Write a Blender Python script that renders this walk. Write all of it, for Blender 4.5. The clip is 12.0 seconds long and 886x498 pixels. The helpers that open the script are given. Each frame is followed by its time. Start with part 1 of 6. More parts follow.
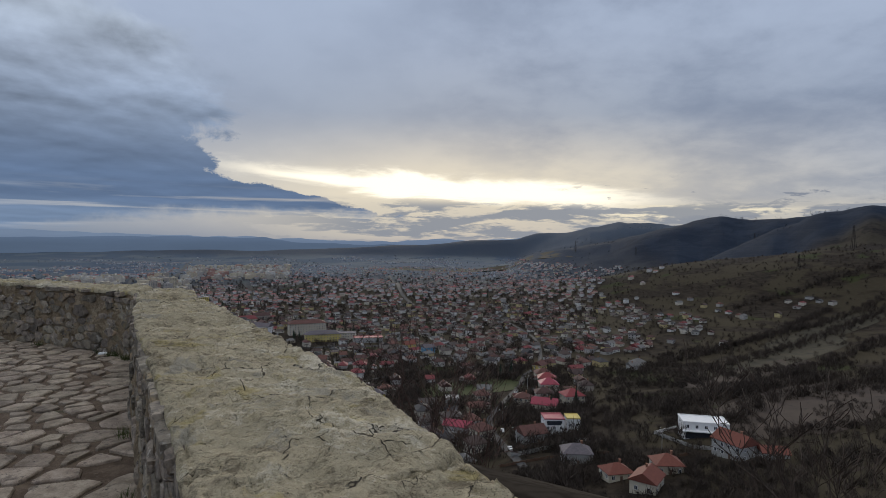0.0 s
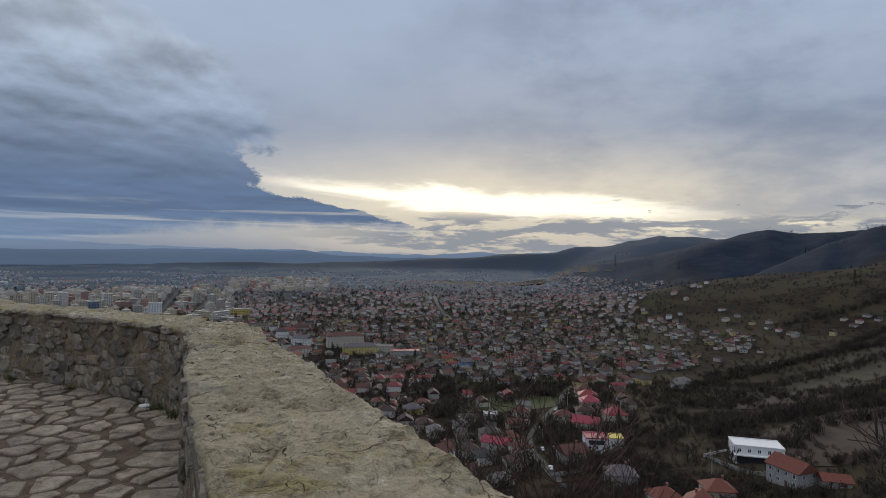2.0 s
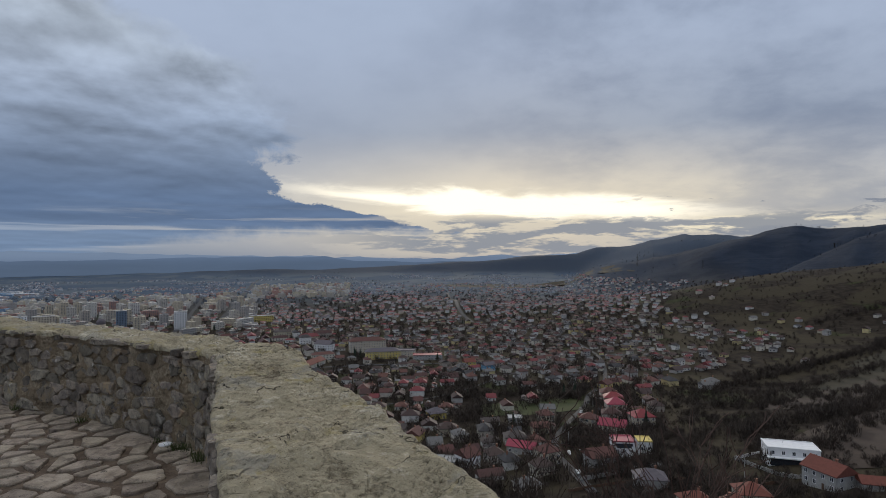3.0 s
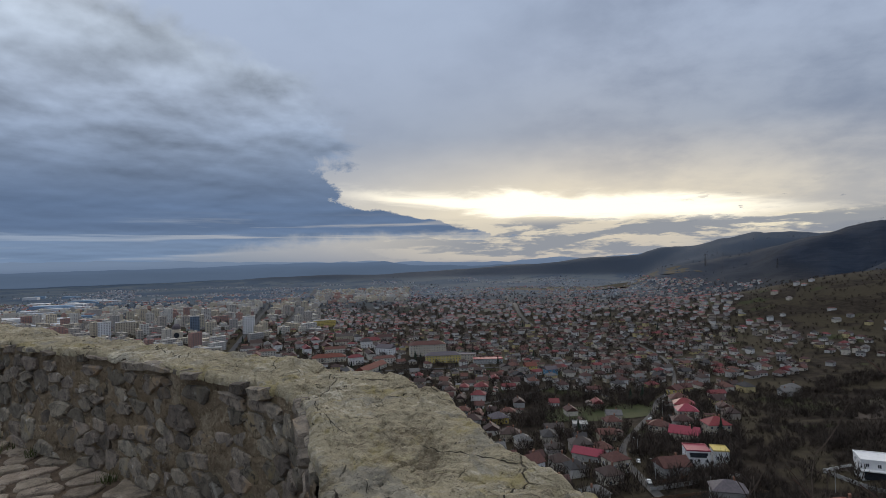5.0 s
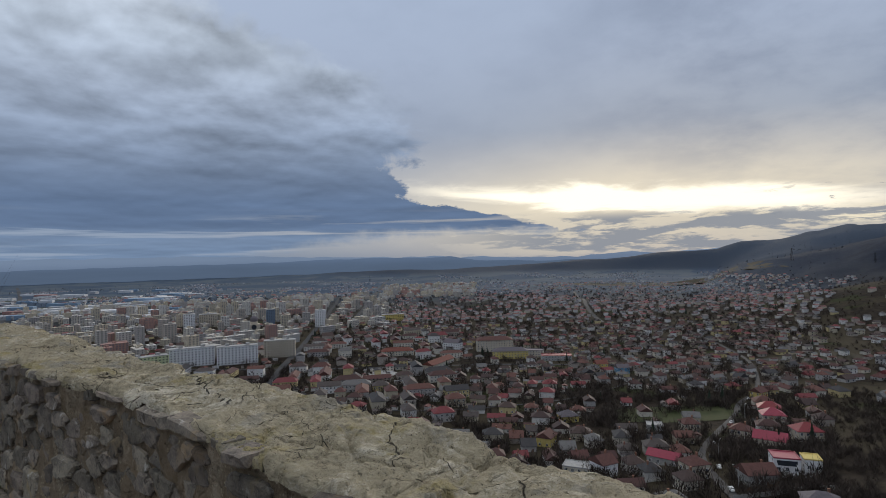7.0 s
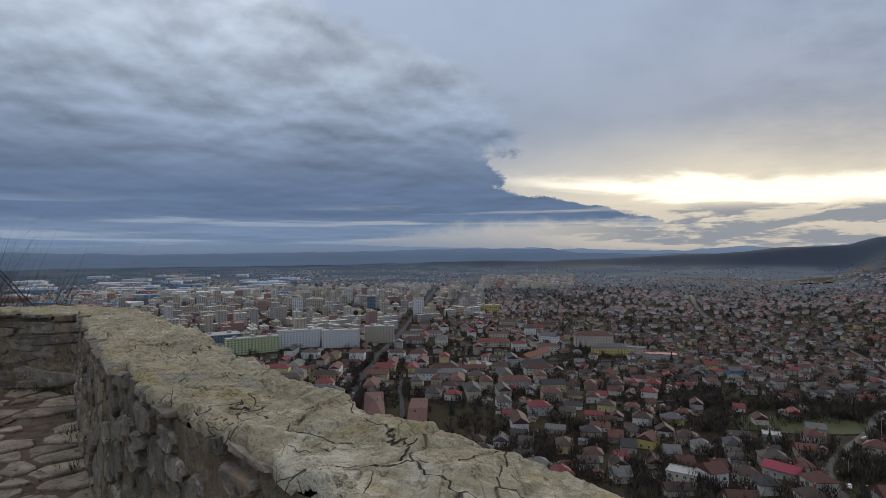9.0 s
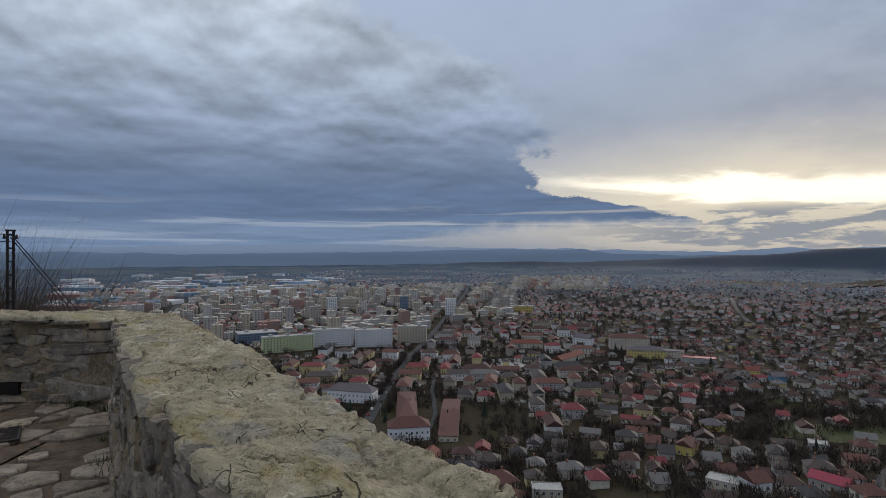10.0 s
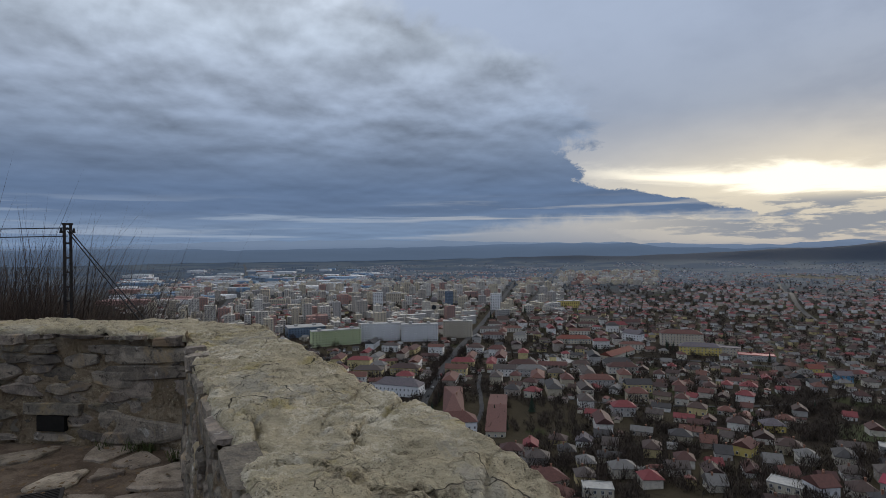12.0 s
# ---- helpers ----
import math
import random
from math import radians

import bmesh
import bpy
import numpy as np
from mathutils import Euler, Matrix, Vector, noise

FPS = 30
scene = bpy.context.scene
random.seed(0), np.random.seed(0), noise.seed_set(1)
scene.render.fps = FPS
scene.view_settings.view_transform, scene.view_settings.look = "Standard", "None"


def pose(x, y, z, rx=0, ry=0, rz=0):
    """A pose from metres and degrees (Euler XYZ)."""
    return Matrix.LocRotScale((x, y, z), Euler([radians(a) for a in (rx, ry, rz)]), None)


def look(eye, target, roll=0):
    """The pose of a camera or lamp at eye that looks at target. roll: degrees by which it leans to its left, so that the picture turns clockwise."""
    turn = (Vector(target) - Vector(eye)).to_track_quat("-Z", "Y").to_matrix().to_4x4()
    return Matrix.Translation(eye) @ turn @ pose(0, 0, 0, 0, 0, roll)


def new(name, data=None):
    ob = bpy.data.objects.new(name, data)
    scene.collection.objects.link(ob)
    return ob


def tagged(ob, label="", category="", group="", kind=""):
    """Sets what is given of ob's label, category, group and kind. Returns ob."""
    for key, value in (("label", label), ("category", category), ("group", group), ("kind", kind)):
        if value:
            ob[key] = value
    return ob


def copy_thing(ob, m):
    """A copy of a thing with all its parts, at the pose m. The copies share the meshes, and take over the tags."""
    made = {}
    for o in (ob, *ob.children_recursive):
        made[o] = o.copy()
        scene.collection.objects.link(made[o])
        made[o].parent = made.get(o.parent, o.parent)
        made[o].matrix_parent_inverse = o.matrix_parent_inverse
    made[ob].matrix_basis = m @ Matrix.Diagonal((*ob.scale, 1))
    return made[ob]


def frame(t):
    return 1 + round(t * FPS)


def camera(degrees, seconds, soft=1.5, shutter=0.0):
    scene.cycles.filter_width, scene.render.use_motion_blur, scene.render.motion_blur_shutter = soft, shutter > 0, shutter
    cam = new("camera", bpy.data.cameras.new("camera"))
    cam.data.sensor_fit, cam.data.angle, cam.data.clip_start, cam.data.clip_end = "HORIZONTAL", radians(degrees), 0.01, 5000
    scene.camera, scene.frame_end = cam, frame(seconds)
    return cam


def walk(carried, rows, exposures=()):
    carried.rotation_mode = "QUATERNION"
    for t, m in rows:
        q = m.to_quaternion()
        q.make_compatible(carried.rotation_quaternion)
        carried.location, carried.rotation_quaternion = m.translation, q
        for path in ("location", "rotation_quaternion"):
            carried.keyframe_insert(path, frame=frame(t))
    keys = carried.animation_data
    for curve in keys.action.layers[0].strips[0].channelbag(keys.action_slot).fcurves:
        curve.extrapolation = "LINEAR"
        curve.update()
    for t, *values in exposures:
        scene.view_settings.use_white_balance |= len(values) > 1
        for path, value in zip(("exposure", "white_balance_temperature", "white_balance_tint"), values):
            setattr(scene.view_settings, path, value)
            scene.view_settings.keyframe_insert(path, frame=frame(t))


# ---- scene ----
cam = camera(76.9, 12.0, soft=0.75)
PATH = [
    (0, (0.805, -1.523, 1.726), (0.75, 0.476, 1.699), 0.7),
    (0.5, (0.526, -0.955, 1.814), (0.45, 1.044, 1.793), 0.7),
    (1, (0.155, -0.47, 1.857), (0.07, 1.528, 1.856), 1.0),
    (1.5, (-0.123, -0.012, 1.832), (-0.24, 1.984, 1.849), 0.9),
    (2, (-0.407, 0.427, 1.816), (-0.594, 2.418, 1.835), 0.9),
    (2.5, (-0.718, 0.902, 1.805), (-0.934, 2.89, 1.836), 0.5),
    (3, (-1.009, 1.453, 1.822), (-1.266, 3.436, 1.853), -0.3),
    (3.5, (-1.332, 1.905, 1.8), (-1.662, 3.878, 1.835), -0.5),
    (3.7, (-1.444, 2.088, 1.798), (-1.802, 4.055, 1.835), -0.6),
    (5.3, (-2.473, 3.819, 1.638), (-2.948, 5.762, 1.684), -1.4),
    (5.5, (-2.587, 4.004, 1.661), (-3.073, 5.943, 1.704), -1.5),
    (6, (-2.88, 4.414, 1.635), (-3.403, 6.344, 1.672), -1.4),
    (6.5, (-3.153, 4.803, 1.608), (-3.746, 6.713, 1.644), -1.5),
    (7, (-3.459, 5.192, 1.617), (-4.145, 7.07, 1.651), -1.3),
    (7.2, (-3.602, 5.349, 1.587), (-4.322, 7.215, 1.625), -1.1),
    (8.8, (-4.64, 6.064, 1.579), (-5.614, 7.811, 1.6), 0.0),
    (9, (-4.782, 6.18, 1.56), (-5.781, 7.913, 1.566), -0.3),
    (9.5, (-5.168, 6.484, 1.564), (-6.223, 8.183, 1.568), -0.4),
    (10, (-5.609, 6.681, 1.566), (-6.707, 8.353, 1.574), -0.1),
    (10.5, (-6.046, 6.932, 1.538), (-7.178, 8.581, 1.546), -0.2),
    (11, (-6.504, 7.131, 1.544), (-7.674, 8.752, 1.542), -0.2),
    (11.5, (-6.965, 7.289, 1.53), (-8.168, 8.887, 1.527), -0.3),
    (12, (-7.417, 7.474, 1.522), (-8.643, 9.053, 1.512), -0.5),
]
walk(cam, [(t, look(eye, target, roll)) for t, eye, target, roll in PATH])

# ---- small helpers -----------------------------------------------------------
RNG = random.Random(7)


def mesh_object(name, verts, faces, mats, parent=None, smooth=False, slots=None):
    me = bpy.data.meshes.new(name)
    me.from_pydata([tuple(v) for v in verts], [], [tuple(f) for f in faces])
    for m in (mats if isinstance(mats, (list, tuple)) else [mats]):
        me.materials.append(m)
    if slots is not None:
        me.polygons.foreach_set("material_index", slots)
    if smooth:
        me.polygons.foreach_set("use_smooth", [True] * len(me.polygons))
    me.update()
    ob = new(name, me)
    if parent is not None:
        ob.parent = parent
    return ob


def part(name, bm, material, parent, label=""):
    me = bpy.data.meshes.new(name)
    bm.to_mesh(me)
    bm.free()
    me.materials.append(material)
    ob = new(name, me)
    ob.parent = parent
    return tagged(ob, label)


def box(bm, x0, y0, z0, x1, y1, z1):
    v = [bm.verts.new(p) for p in ((x0, y0, z0), (x1, y0, z0), (x1, y1, z0), (x0, y1, z0),
                                   (x0, y0, z1), (x1, y0, z1), (x1, y1, z1), (x0, y1, z1))]
    for f in ((3, 2, 1, 0), (4, 5, 6, 7), (0, 1, 5, 4), (1, 2, 6, 5), (2, 3, 7, 6), (3, 0, 4, 7)):
        bm.faces.new([v[i] for i in f])


def boxed(*args):
    bm = bmesh.new()
    box(bm, *args)
    return bm


# ---- world: overcast evening sky with a bright gap over the horizon ----------
world = bpy.data.worlds.new("evening_sky")
scene.world = world
world.use_nodes = True
wt = world.node_tree
wt.nodes.clear()


class Net:
    """Builds maths and colour nodes from plain calls."""

    def __init__(self, tree):
        self.t = tree

    def put(self, socket, value):
        if isinstance(value, bpy.types.NodeSocket):
            self.t.links.new(value, socket)
        elif value is not None:
            socket.default_value = value

    def m(self, op, a, b=None, c=None, clamp=False):
        n = self.t.nodes.new("ShaderNodeMath")
        n.operation, n.use_clamp = op, clamp
        for s, v in zip(n.inputs, (a, b, c)):
            self.put(s, v)
        return n.outputs[0]

    def step(self, x, lo, hi):
        n = self.t.nodes.new("ShaderNodeMapRange")
        n.interpolation_type = "SMOOTHSTEP"
        for s, v in zip((0, 1, 2), (x, lo, hi)):
            self.put(n.inputs[s], v)
        return n.outputs[0]

    def gauss(self, x, centre, width):
        d = self.m("DIVIDE", self.m("SUBTRACT", x, centre), width)
        return self.m("EXPONENT", self.m("MULTIPLY", self.m("MULTIPLY", d, d), -1.0))

    def mix(self, fac, a, b, mode="MIX"):
        n = self.t.nodes.new("ShaderNodeMix")
        n.data_type, n.blend_type = "RGBA", mode
        for s, v in zip((0, 6, 7), (fac, a, b)):
            self.put(n.inputs[s], v)
        return n.outputs[2]

    def ramp(self, x, stops):
        n = self.t.nodes.new("ShaderNodeValToRGB")
        el = n.color_ramp.elements
        while len(el) < len(stops):
            el.new(1.0)
        for e, (p, c) in zip(el, stops):
            e.position, e.color = p, (*c, 1)
        self.put(n.inputs[0], x)
        return n.outputs[0]

    def noise(self, vec, scale, detail=5.0, rough=0.55, distort=0.0):
        n = self.t.nodes.new("ShaderNodeTexNoise")
        self.put(n.inputs["Vector"], vec)
        for k, v in (("Scale", scale), ("Detail", detail), ("Roughness", rough), ("Distortion", distort)):
            n.inputs[k].default_value = v
        return n.outputs[0]

    def voronoi(self, vec, scale, feature="F1", out=0):
        n = self.t.nodes.new("ShaderNodeTexVoronoi")
        n.feature = feature
        self.put(n.inputs["Vector"], vec)
        n.inputs["Scale"].default_value = scale
        return n.outputs[out]

    def vec(self, x, y, z):
        n = self.t.nodes.new("ShaderNodeCombineXYZ")
        for s, v in zip(n.inputs, (x, y, z)):
            self.put(s, v)
        return n.outputs[0]

    def scale(self, colour, k):
        n = self.t.nodes.new("ShaderNodeVectorMath")
        n.operation = "SCALE"
        self.put(n.inputs[0], colour)
        self.put(n.inputs["Scale"], k)
        return n.outputs[0]

    def split(self, v):
        n = self.t.nodes.new("ShaderNodeSeparateXYZ")
        self.put(n.inputs[0], v)
        return n.outputs


def srgb(r, g, b):
    return tuple(((c / 255 + 0.055) / 1.055) ** 2.4 if c > 10 else c / 255 / 12.92 for c in (r, g, b))


def c4(r, g, b):
    return (*srgb(r, g, b), 1)


W = Net(wt)
tc = wt.nodes.new("ShaderNodeTexCoord")
dx, dy, dz = W.split(tc.outputs["Generated"])
az = W.m("MULTIPLY", W.m("ARCTAN2", dx, dy), 180 / math.pi)
el = W.m("MULTIPLY", W.m("ARCSINE", dz), 180 / math.pi)
lift = W.m("ADD", W.m("MAXIMUM", dz, 0.0), 0.26)
flat = W.vec(W.m("DIVIDE", dx, lift), W.m("DIVIDE", dy, lift), 0.0)
n_big = W.noise(flat, 1.2, 4.0, 0.5, 0.1)
n_mid = W.noise(flat, 3.3, 9.0, 0.60, 0.10)
e01 = W.m("DIVIDE", el, 90.0, clamp=True)
warm = W.ramp(e01, [(0.0, srgb(150, 155, 165)), (0.022, srgb(190, 184, 176)), (0.05, srgb(218, 208, 188)), (0.09, srgb(190, 188, 186)),
                    (0.14, srgb(156, 166, 182)), (0.22, srgb(164, 177, 199)), (0.34, srgb(166, 182, 208)), (1.0, (1.52, 1.46, 1.36))])
cool = W.ramp(e01, [(0.0, srgb(100, 122, 150)), (0.025, srgb(140, 156, 178)), (0.06, srgb(150, 166, 190)), (0.12, srgb(150, 164, 188)),
                    (0.2, srgb(166, 180, 204)), (0.34, srgb(176, 191, 215)), (1.0, (1.52, 1.46, 1.36))])
near_sun = W.gauss(az, 4.0, 34.0)
base = W.mix(near_sun, cool, warm)
# soft grey variation of the high cloud sheet
base = W.mix(W.m("MULTIPLY", W.step(W.m("ADD", W.m("MULTIPLY", n_big, 0.6), W.m("MULTIPLY", n_mid, 0.4)), 0.40, 0.62), W.m("ADD", 0.25, W.m("MULTIPLY", W.step(az, -12.0, 12.0), 0.6))), base, c4(124, 137, 160))
# clear sky glimpsed above the cloud sheet
nishita = wt.nodes.new("ShaderNodeTexSky")
nishita.sky_type, nishita.sun_disc = "NISHITA", False
nishita.sun_elevation, nishita.sun_rotation = radians(9), radians(1)
base = W.mix(0.0015, base, nishita.outputs[0])
# glow and the bright gap
glow = W.m("MULTIPLY", W.gauss(az, 0.0, 26.0), W.gauss(el, 5.2, 4.2))
base = W.mix(W.m("MULTIPLY", glow, 0.62), base, (0.90, 0.80, 0.61, 1))
wisp = W.noise(W.vec(W.m("MULTIPLY", az, 0.10), W.m("MULTIPLY", el, 0.55), 7.0), 1.0, 7.0, 0.6, 0.5)
tilt = W.m("ADD", W.m("ADD", el, W.m("MULTIPLY", az, 0.072)), W.m("MULTIPLY", W.m("SUBTRACT", wisp, 0.5), 3.2))
gap = W.m("MULTIPLY", W.gauss(az, -1.0, 19.0), W.gauss(tilt, 5.35, 1.15))
gap = W.step(gap, 0.10, 0.62)
base = W.mix(gap, base, (1.30, 1.20, 0.98, 1))
side = W.m("MULTIPLY", W.gauss(az, 22.0, 9.0), W.gauss(W.m("ADD", el, W.m("MULTIPLY", W.m("SUBTRACT", wisp, 0.5), 2.5)), 3.1, 0.55))
base = W.mix(W.m("MULTIPLY", W.step(side, 0.2, 0.7), 0.9), base, (1.1, 0.98, 0.72, 1))
# broken rows of small cloud under the gap
puffs = W.noise(W.vec(W.m("MULTIPLY", az, 0.15), W.m("MULTIPLY", el, 0.85), 3.0), 1.0, 8.0, 0.62, 0.25)
under = W.m("MULTIPLY", W.step(az, -26.0, -8.0), W.m("MULTIPLY", W.step(el, 4.6, 3.3), W.step(el, -0.5, 0.6)))
small = W.m("MULTIPLY", W.step(puffs, 0.44, 0.53), under)
base = W.mix(W.m("MULTIPLY", under, 0.45), base, c4(206, 198, 182))
base = W.mix(W.m("MULTIPLY", small, 0.88), base, c4(134, 141, 153))
specks = W.noise(W.vec(W.m("MULTIPLY", az, 0.28), W.m("MULTIPLY", el, 1.0), 11.0), 1.0, 7.0, 0.6, 0.3)
lone = W.m("MULTIPLY", W.step(specks, 0.60, 0.65), W.m("MULTIPLY", W.gauss(el, 4.6, 1.3), W.step(az, 4.0, 16.0)))
base = W.mix(W.m("MULTIPLY", lone, 0.8), base, c4(122, 130, 145))
# the dark bank: its right-hand border by height, then its billows
border = W.ramp(W.m("DIVIDE", el, 30.0, clamp=True), [(p / 30, ((q + 60) / 60,) * 3) for p, q in (
    (2.6, -6), (3.9, -12), (4.7, -17), (5.8, -22), (8.0, -24.5), (9.4, -22.5), (11.4, -23), (14.6, -21), (18.5, -26), (21.7, -36), (25, -43), (30, -56))])
border = W.m("SUBTRACT", W.m("MULTIPLY", border, 60.0), 60.0)
rise_ = W.m("MULTIPLY", W.m("LOGARITHM", W.m("ADD", W.m("MAXIMUM", el, 0.0), 2.5), math.e), 2.3)
across = W.m("MULTIPLY", az, 0.062)
b_vec, b_up = W.vec(across, rise_, 0.0), W.vec(across, W.m("ADD", rise_, 0.11), 0.0)
b1, b1_up = W.noise(b_vec, 1.8, 7.0, 0.50, 0.1), W.noise(b_up, 1.8, 7.0, 0.50, 0.1)
fray = W.noise(W.vec(W.m("MULTIPLY", az, 0.2), W.m("MULTIPLY", el, 0.3), 2.0), 1.0, 7.0, 0.62, 0.3)
ragged = W.m("ADD", border, W.m("MULTIPLY", W.m("SUBTRACT", fray, 0.5), 17.0))
soft_ = W.m("ADD", 0.8, W.m("MULTIPLY", W.step(el, 6.0, 20.0), 5.5))
bank = W.m("DIVIDE", W.m("SUBTRACT", ragged, az), soft_, clamp=True)
foot = W.m("ADD", W.m("ADD", el, W.m("MULTIPLY", fray, 3.0)), W.m("MULTIPLY", W.step(az, -24.0, -50.0), 3.0))
bank = W.m("MULTIPLY", bank, W.step(foot, 3.3, 4.9))
bank_col = W.ramp(W.m("DIVIDE", el, 30.0, clamp=True), [(0.0, srgb(110, 132, 162)), (0.07, srgb(116, 136, 164)), (0.12, srgb(96, 116, 146)), (0.19, srgb(98, 118, 148)), (0.27, srgb(108, 125, 151)),
                                                       (0.38, srgb(132, 147, 170)), (0.52, srgb(154, 167, 187)), (0.68, srgb(172, 184, 200)), (0.84, srgb(186, 196, 210)), (1.0, srgb(192, 201, 214))])
relief = W.m("MULTIPLY", W.m("SUBTRACT", b1, b1_up), W.m("ADD", 0.6, W.m("MULTIPLY", W.step(el, 5.0, 12.0), 0.8)))
swell = W.m("MULTIPLY", W.m("SUBTRACT", W.m("ADD", W.m("MULTIPLY", b1, 0.6), W.m("MULTIPLY", n_big, 0.4)), 0.47), W.m("ADD", 0.45, W.m("MULTIPLY", W.step(el, 6.0, 14.0), 1.0)))
bank_col = W.scale(bank_col, W.m("MAXIMUM", W.m("ADD", 1.0, W.m("ADD", relief, swell)), 0.62))
# pale streaks low in the bank
n_low = W.noise(W.vec(W.m("MULTIPLY", az, 0.045), W.m("MULTIPLY", el, 0.95), 1.0), 1.0, 6.0, 0.55, 0.3)
streak = W.m("MULTIPLY", W.step(n_low, 0.50, 0.62), W.m("MULTIPLY", W.step(el, 5.4, 3.0), W.step(el, 0.0, 1.2)))
bank_col = W.mix(W.m("MULTIPLY", streak, 0.8), bank_col, W.mix(W.step(az, -50.0, -18.0), c4(150, 164, 184), c4(192, 188, 182)))
thin = W.m("SUBTRACT", 1.0, W.m("MULTIPLY", W.step(el, 26.0, 50.0), 0.8))
base = W.mix(W.m("MULTIPLY", bank, thin), base, bank_col)
bg = wt.nodes.new("ShaderNodeBackground")
wt.links.new(base, bg.inputs[0])
bg.inputs[1].default_value = 1.0
wo = wt.nodes.new("ShaderNodeOutputWorld")
wt.links.new(bg.outputs[0], wo.inputs[0])

sun = new("sun", bpy.data.lights.new("sun", "SUN"))
sun.data.energy, sun.data.angle, sun.data.color = 1.1, radians(14), (1.0, 0.90, 0.76)
sun.matrix_world = look((0, 300, 60), (0, 0, 0))


# ---- materials ---------------------------------------------------------------
def surface(name, a, b, scale=4.0, rough=0.85, bump=0.3, fine=40.0, spread=0.0, spots=None, dist=0.01, metal=0.0, per=""):
    """Two-tone worn surface: a and b mixed by coarse and fine noise; spots: (colour, scale, from, to)."""
    m = bpy.data.materials.new(name)
    m.use_nodes = True
    t = m.node_tree
    k = Net(t)
    bsdf = t.nodes["Principled BSDF"]
    pos = t.nodes.new("ShaderNodeNewGeometry").outputs["Position"]
    n1 = k.noise(pos, scale, 5.0, 0.6, 0.2)
    n2 = k.noise(pos, fine, 4.0, 0.65)
    both = k.m("ADD", k.m("MULTIPLY", n1, 0.65), k.m("MULTIPLY", n2, 0.35))
    col = k.mix(k.step(both, 0.36, 0.64), (*a, 1), (*b, 1))
    for c, s, lo, hi in (spots or ()):
        col = k.mix(k.step(k.noise(pos, s, 6.0, 0.65, 0.5), lo, hi), col, (*c, 1))
    if per:
        if per == "object":
            rnd = t.nodes.new("ShaderNodeObjectInfo").outputs["Random"]
        else:
            rnd = t.nodes.new("ShaderNodeNewGeometry").outputs["Random Per Island"]
        hsv = t.nodes.new("ShaderNodeHueSaturation")
        k.put(hsv.inputs["Value"], k.m("ADD", 1 - spread, k.m("MULTIPLY", rnd, 2 * spread)))
        k.put(hsv.inputs["Hue"], k.m("ADD", 0.5 - spread * 0.03, k.m("MULTIPLY", k.m("FRACT", k.m("MULTIPLY", rnd, 7.3)), spread * 0.06)))
        k.put(hsv.inputs["Color"], col)
        col = hsv.outputs[0]
    t.links.new(col, bsdf.inputs["Base Color"])
    bsdf.inputs["Metallic"].default_value = metal
    k.put(bsdf.inputs["Roughness"], k.m("ADD", rough - 0.08, k.m("MULTIPLY", n2, 0.16), clamp=True))
    if "Specular IOR Level" in bsdf.inputs:
        bsdf.inputs["Specular IOR Level"].default_value = 0.3
    if bump:
        bn = t.nodes.new("ShaderNodeBump")
        bn.inputs["Strength"].default_value, bn.inputs["Distance"].default_value = bump, dist
        t.links.new(both, bn.inputs["Height"])
        t.links.new(bn.outputs[0], bsdf.inputs["Normal"])
    return m


def palette(name, colours, per="object", rough=0.8, scale=0.6, dirt=0.25):
    """A surface whose colour is picked from a few by each object's or island's random number, with weathering on it."""
    m = bpy.data.materials.new(name)
    m.use_nodes = True
    t = m.node_tree
    k = Net(t)
    bsdf = t.nodes["Principled BSDF"]
    pos = t.nodes.new("ShaderNodeNewGeometry").outputs["Position"]
    if per == "object":
        rnd = t.nodes.new("ShaderNodeObjectInfo").outputs["Random"]
    else:
        rnd = t.nodes.new("ShaderNodeNewGeometry").outputs["Random Per Island"]
    n = t.nodes.new("ShaderNodeValToRGB")
    n.color_ramp.interpolation = "CONSTANT"
    e = n.color_ramp.elements
    while len(e) < len(colours):
        e.new(1.0)
    for i, c in enumerate(colours):
        e[i].position, e[i].color = i / len(colours), (*c, 1)
    t.links.new(rnd, n.inputs[0])
    n1 = k.noise(pos, scale, 6.0, 0.65)
    dark = k.mix(1.0, n.outputs[0], (0.55, 0.52, 0.5, 1), "MULTIPLY")
    col = k.mix(k.m("MULTIPLY", k.step(n1, 0.4, 0.7), dirt * 2), n.outputs[0], dark)
    t.links.new(col, bsdf.inputs["Base Color"])
    bsdf.inputs["Roughness"].default_value = rough
    return m


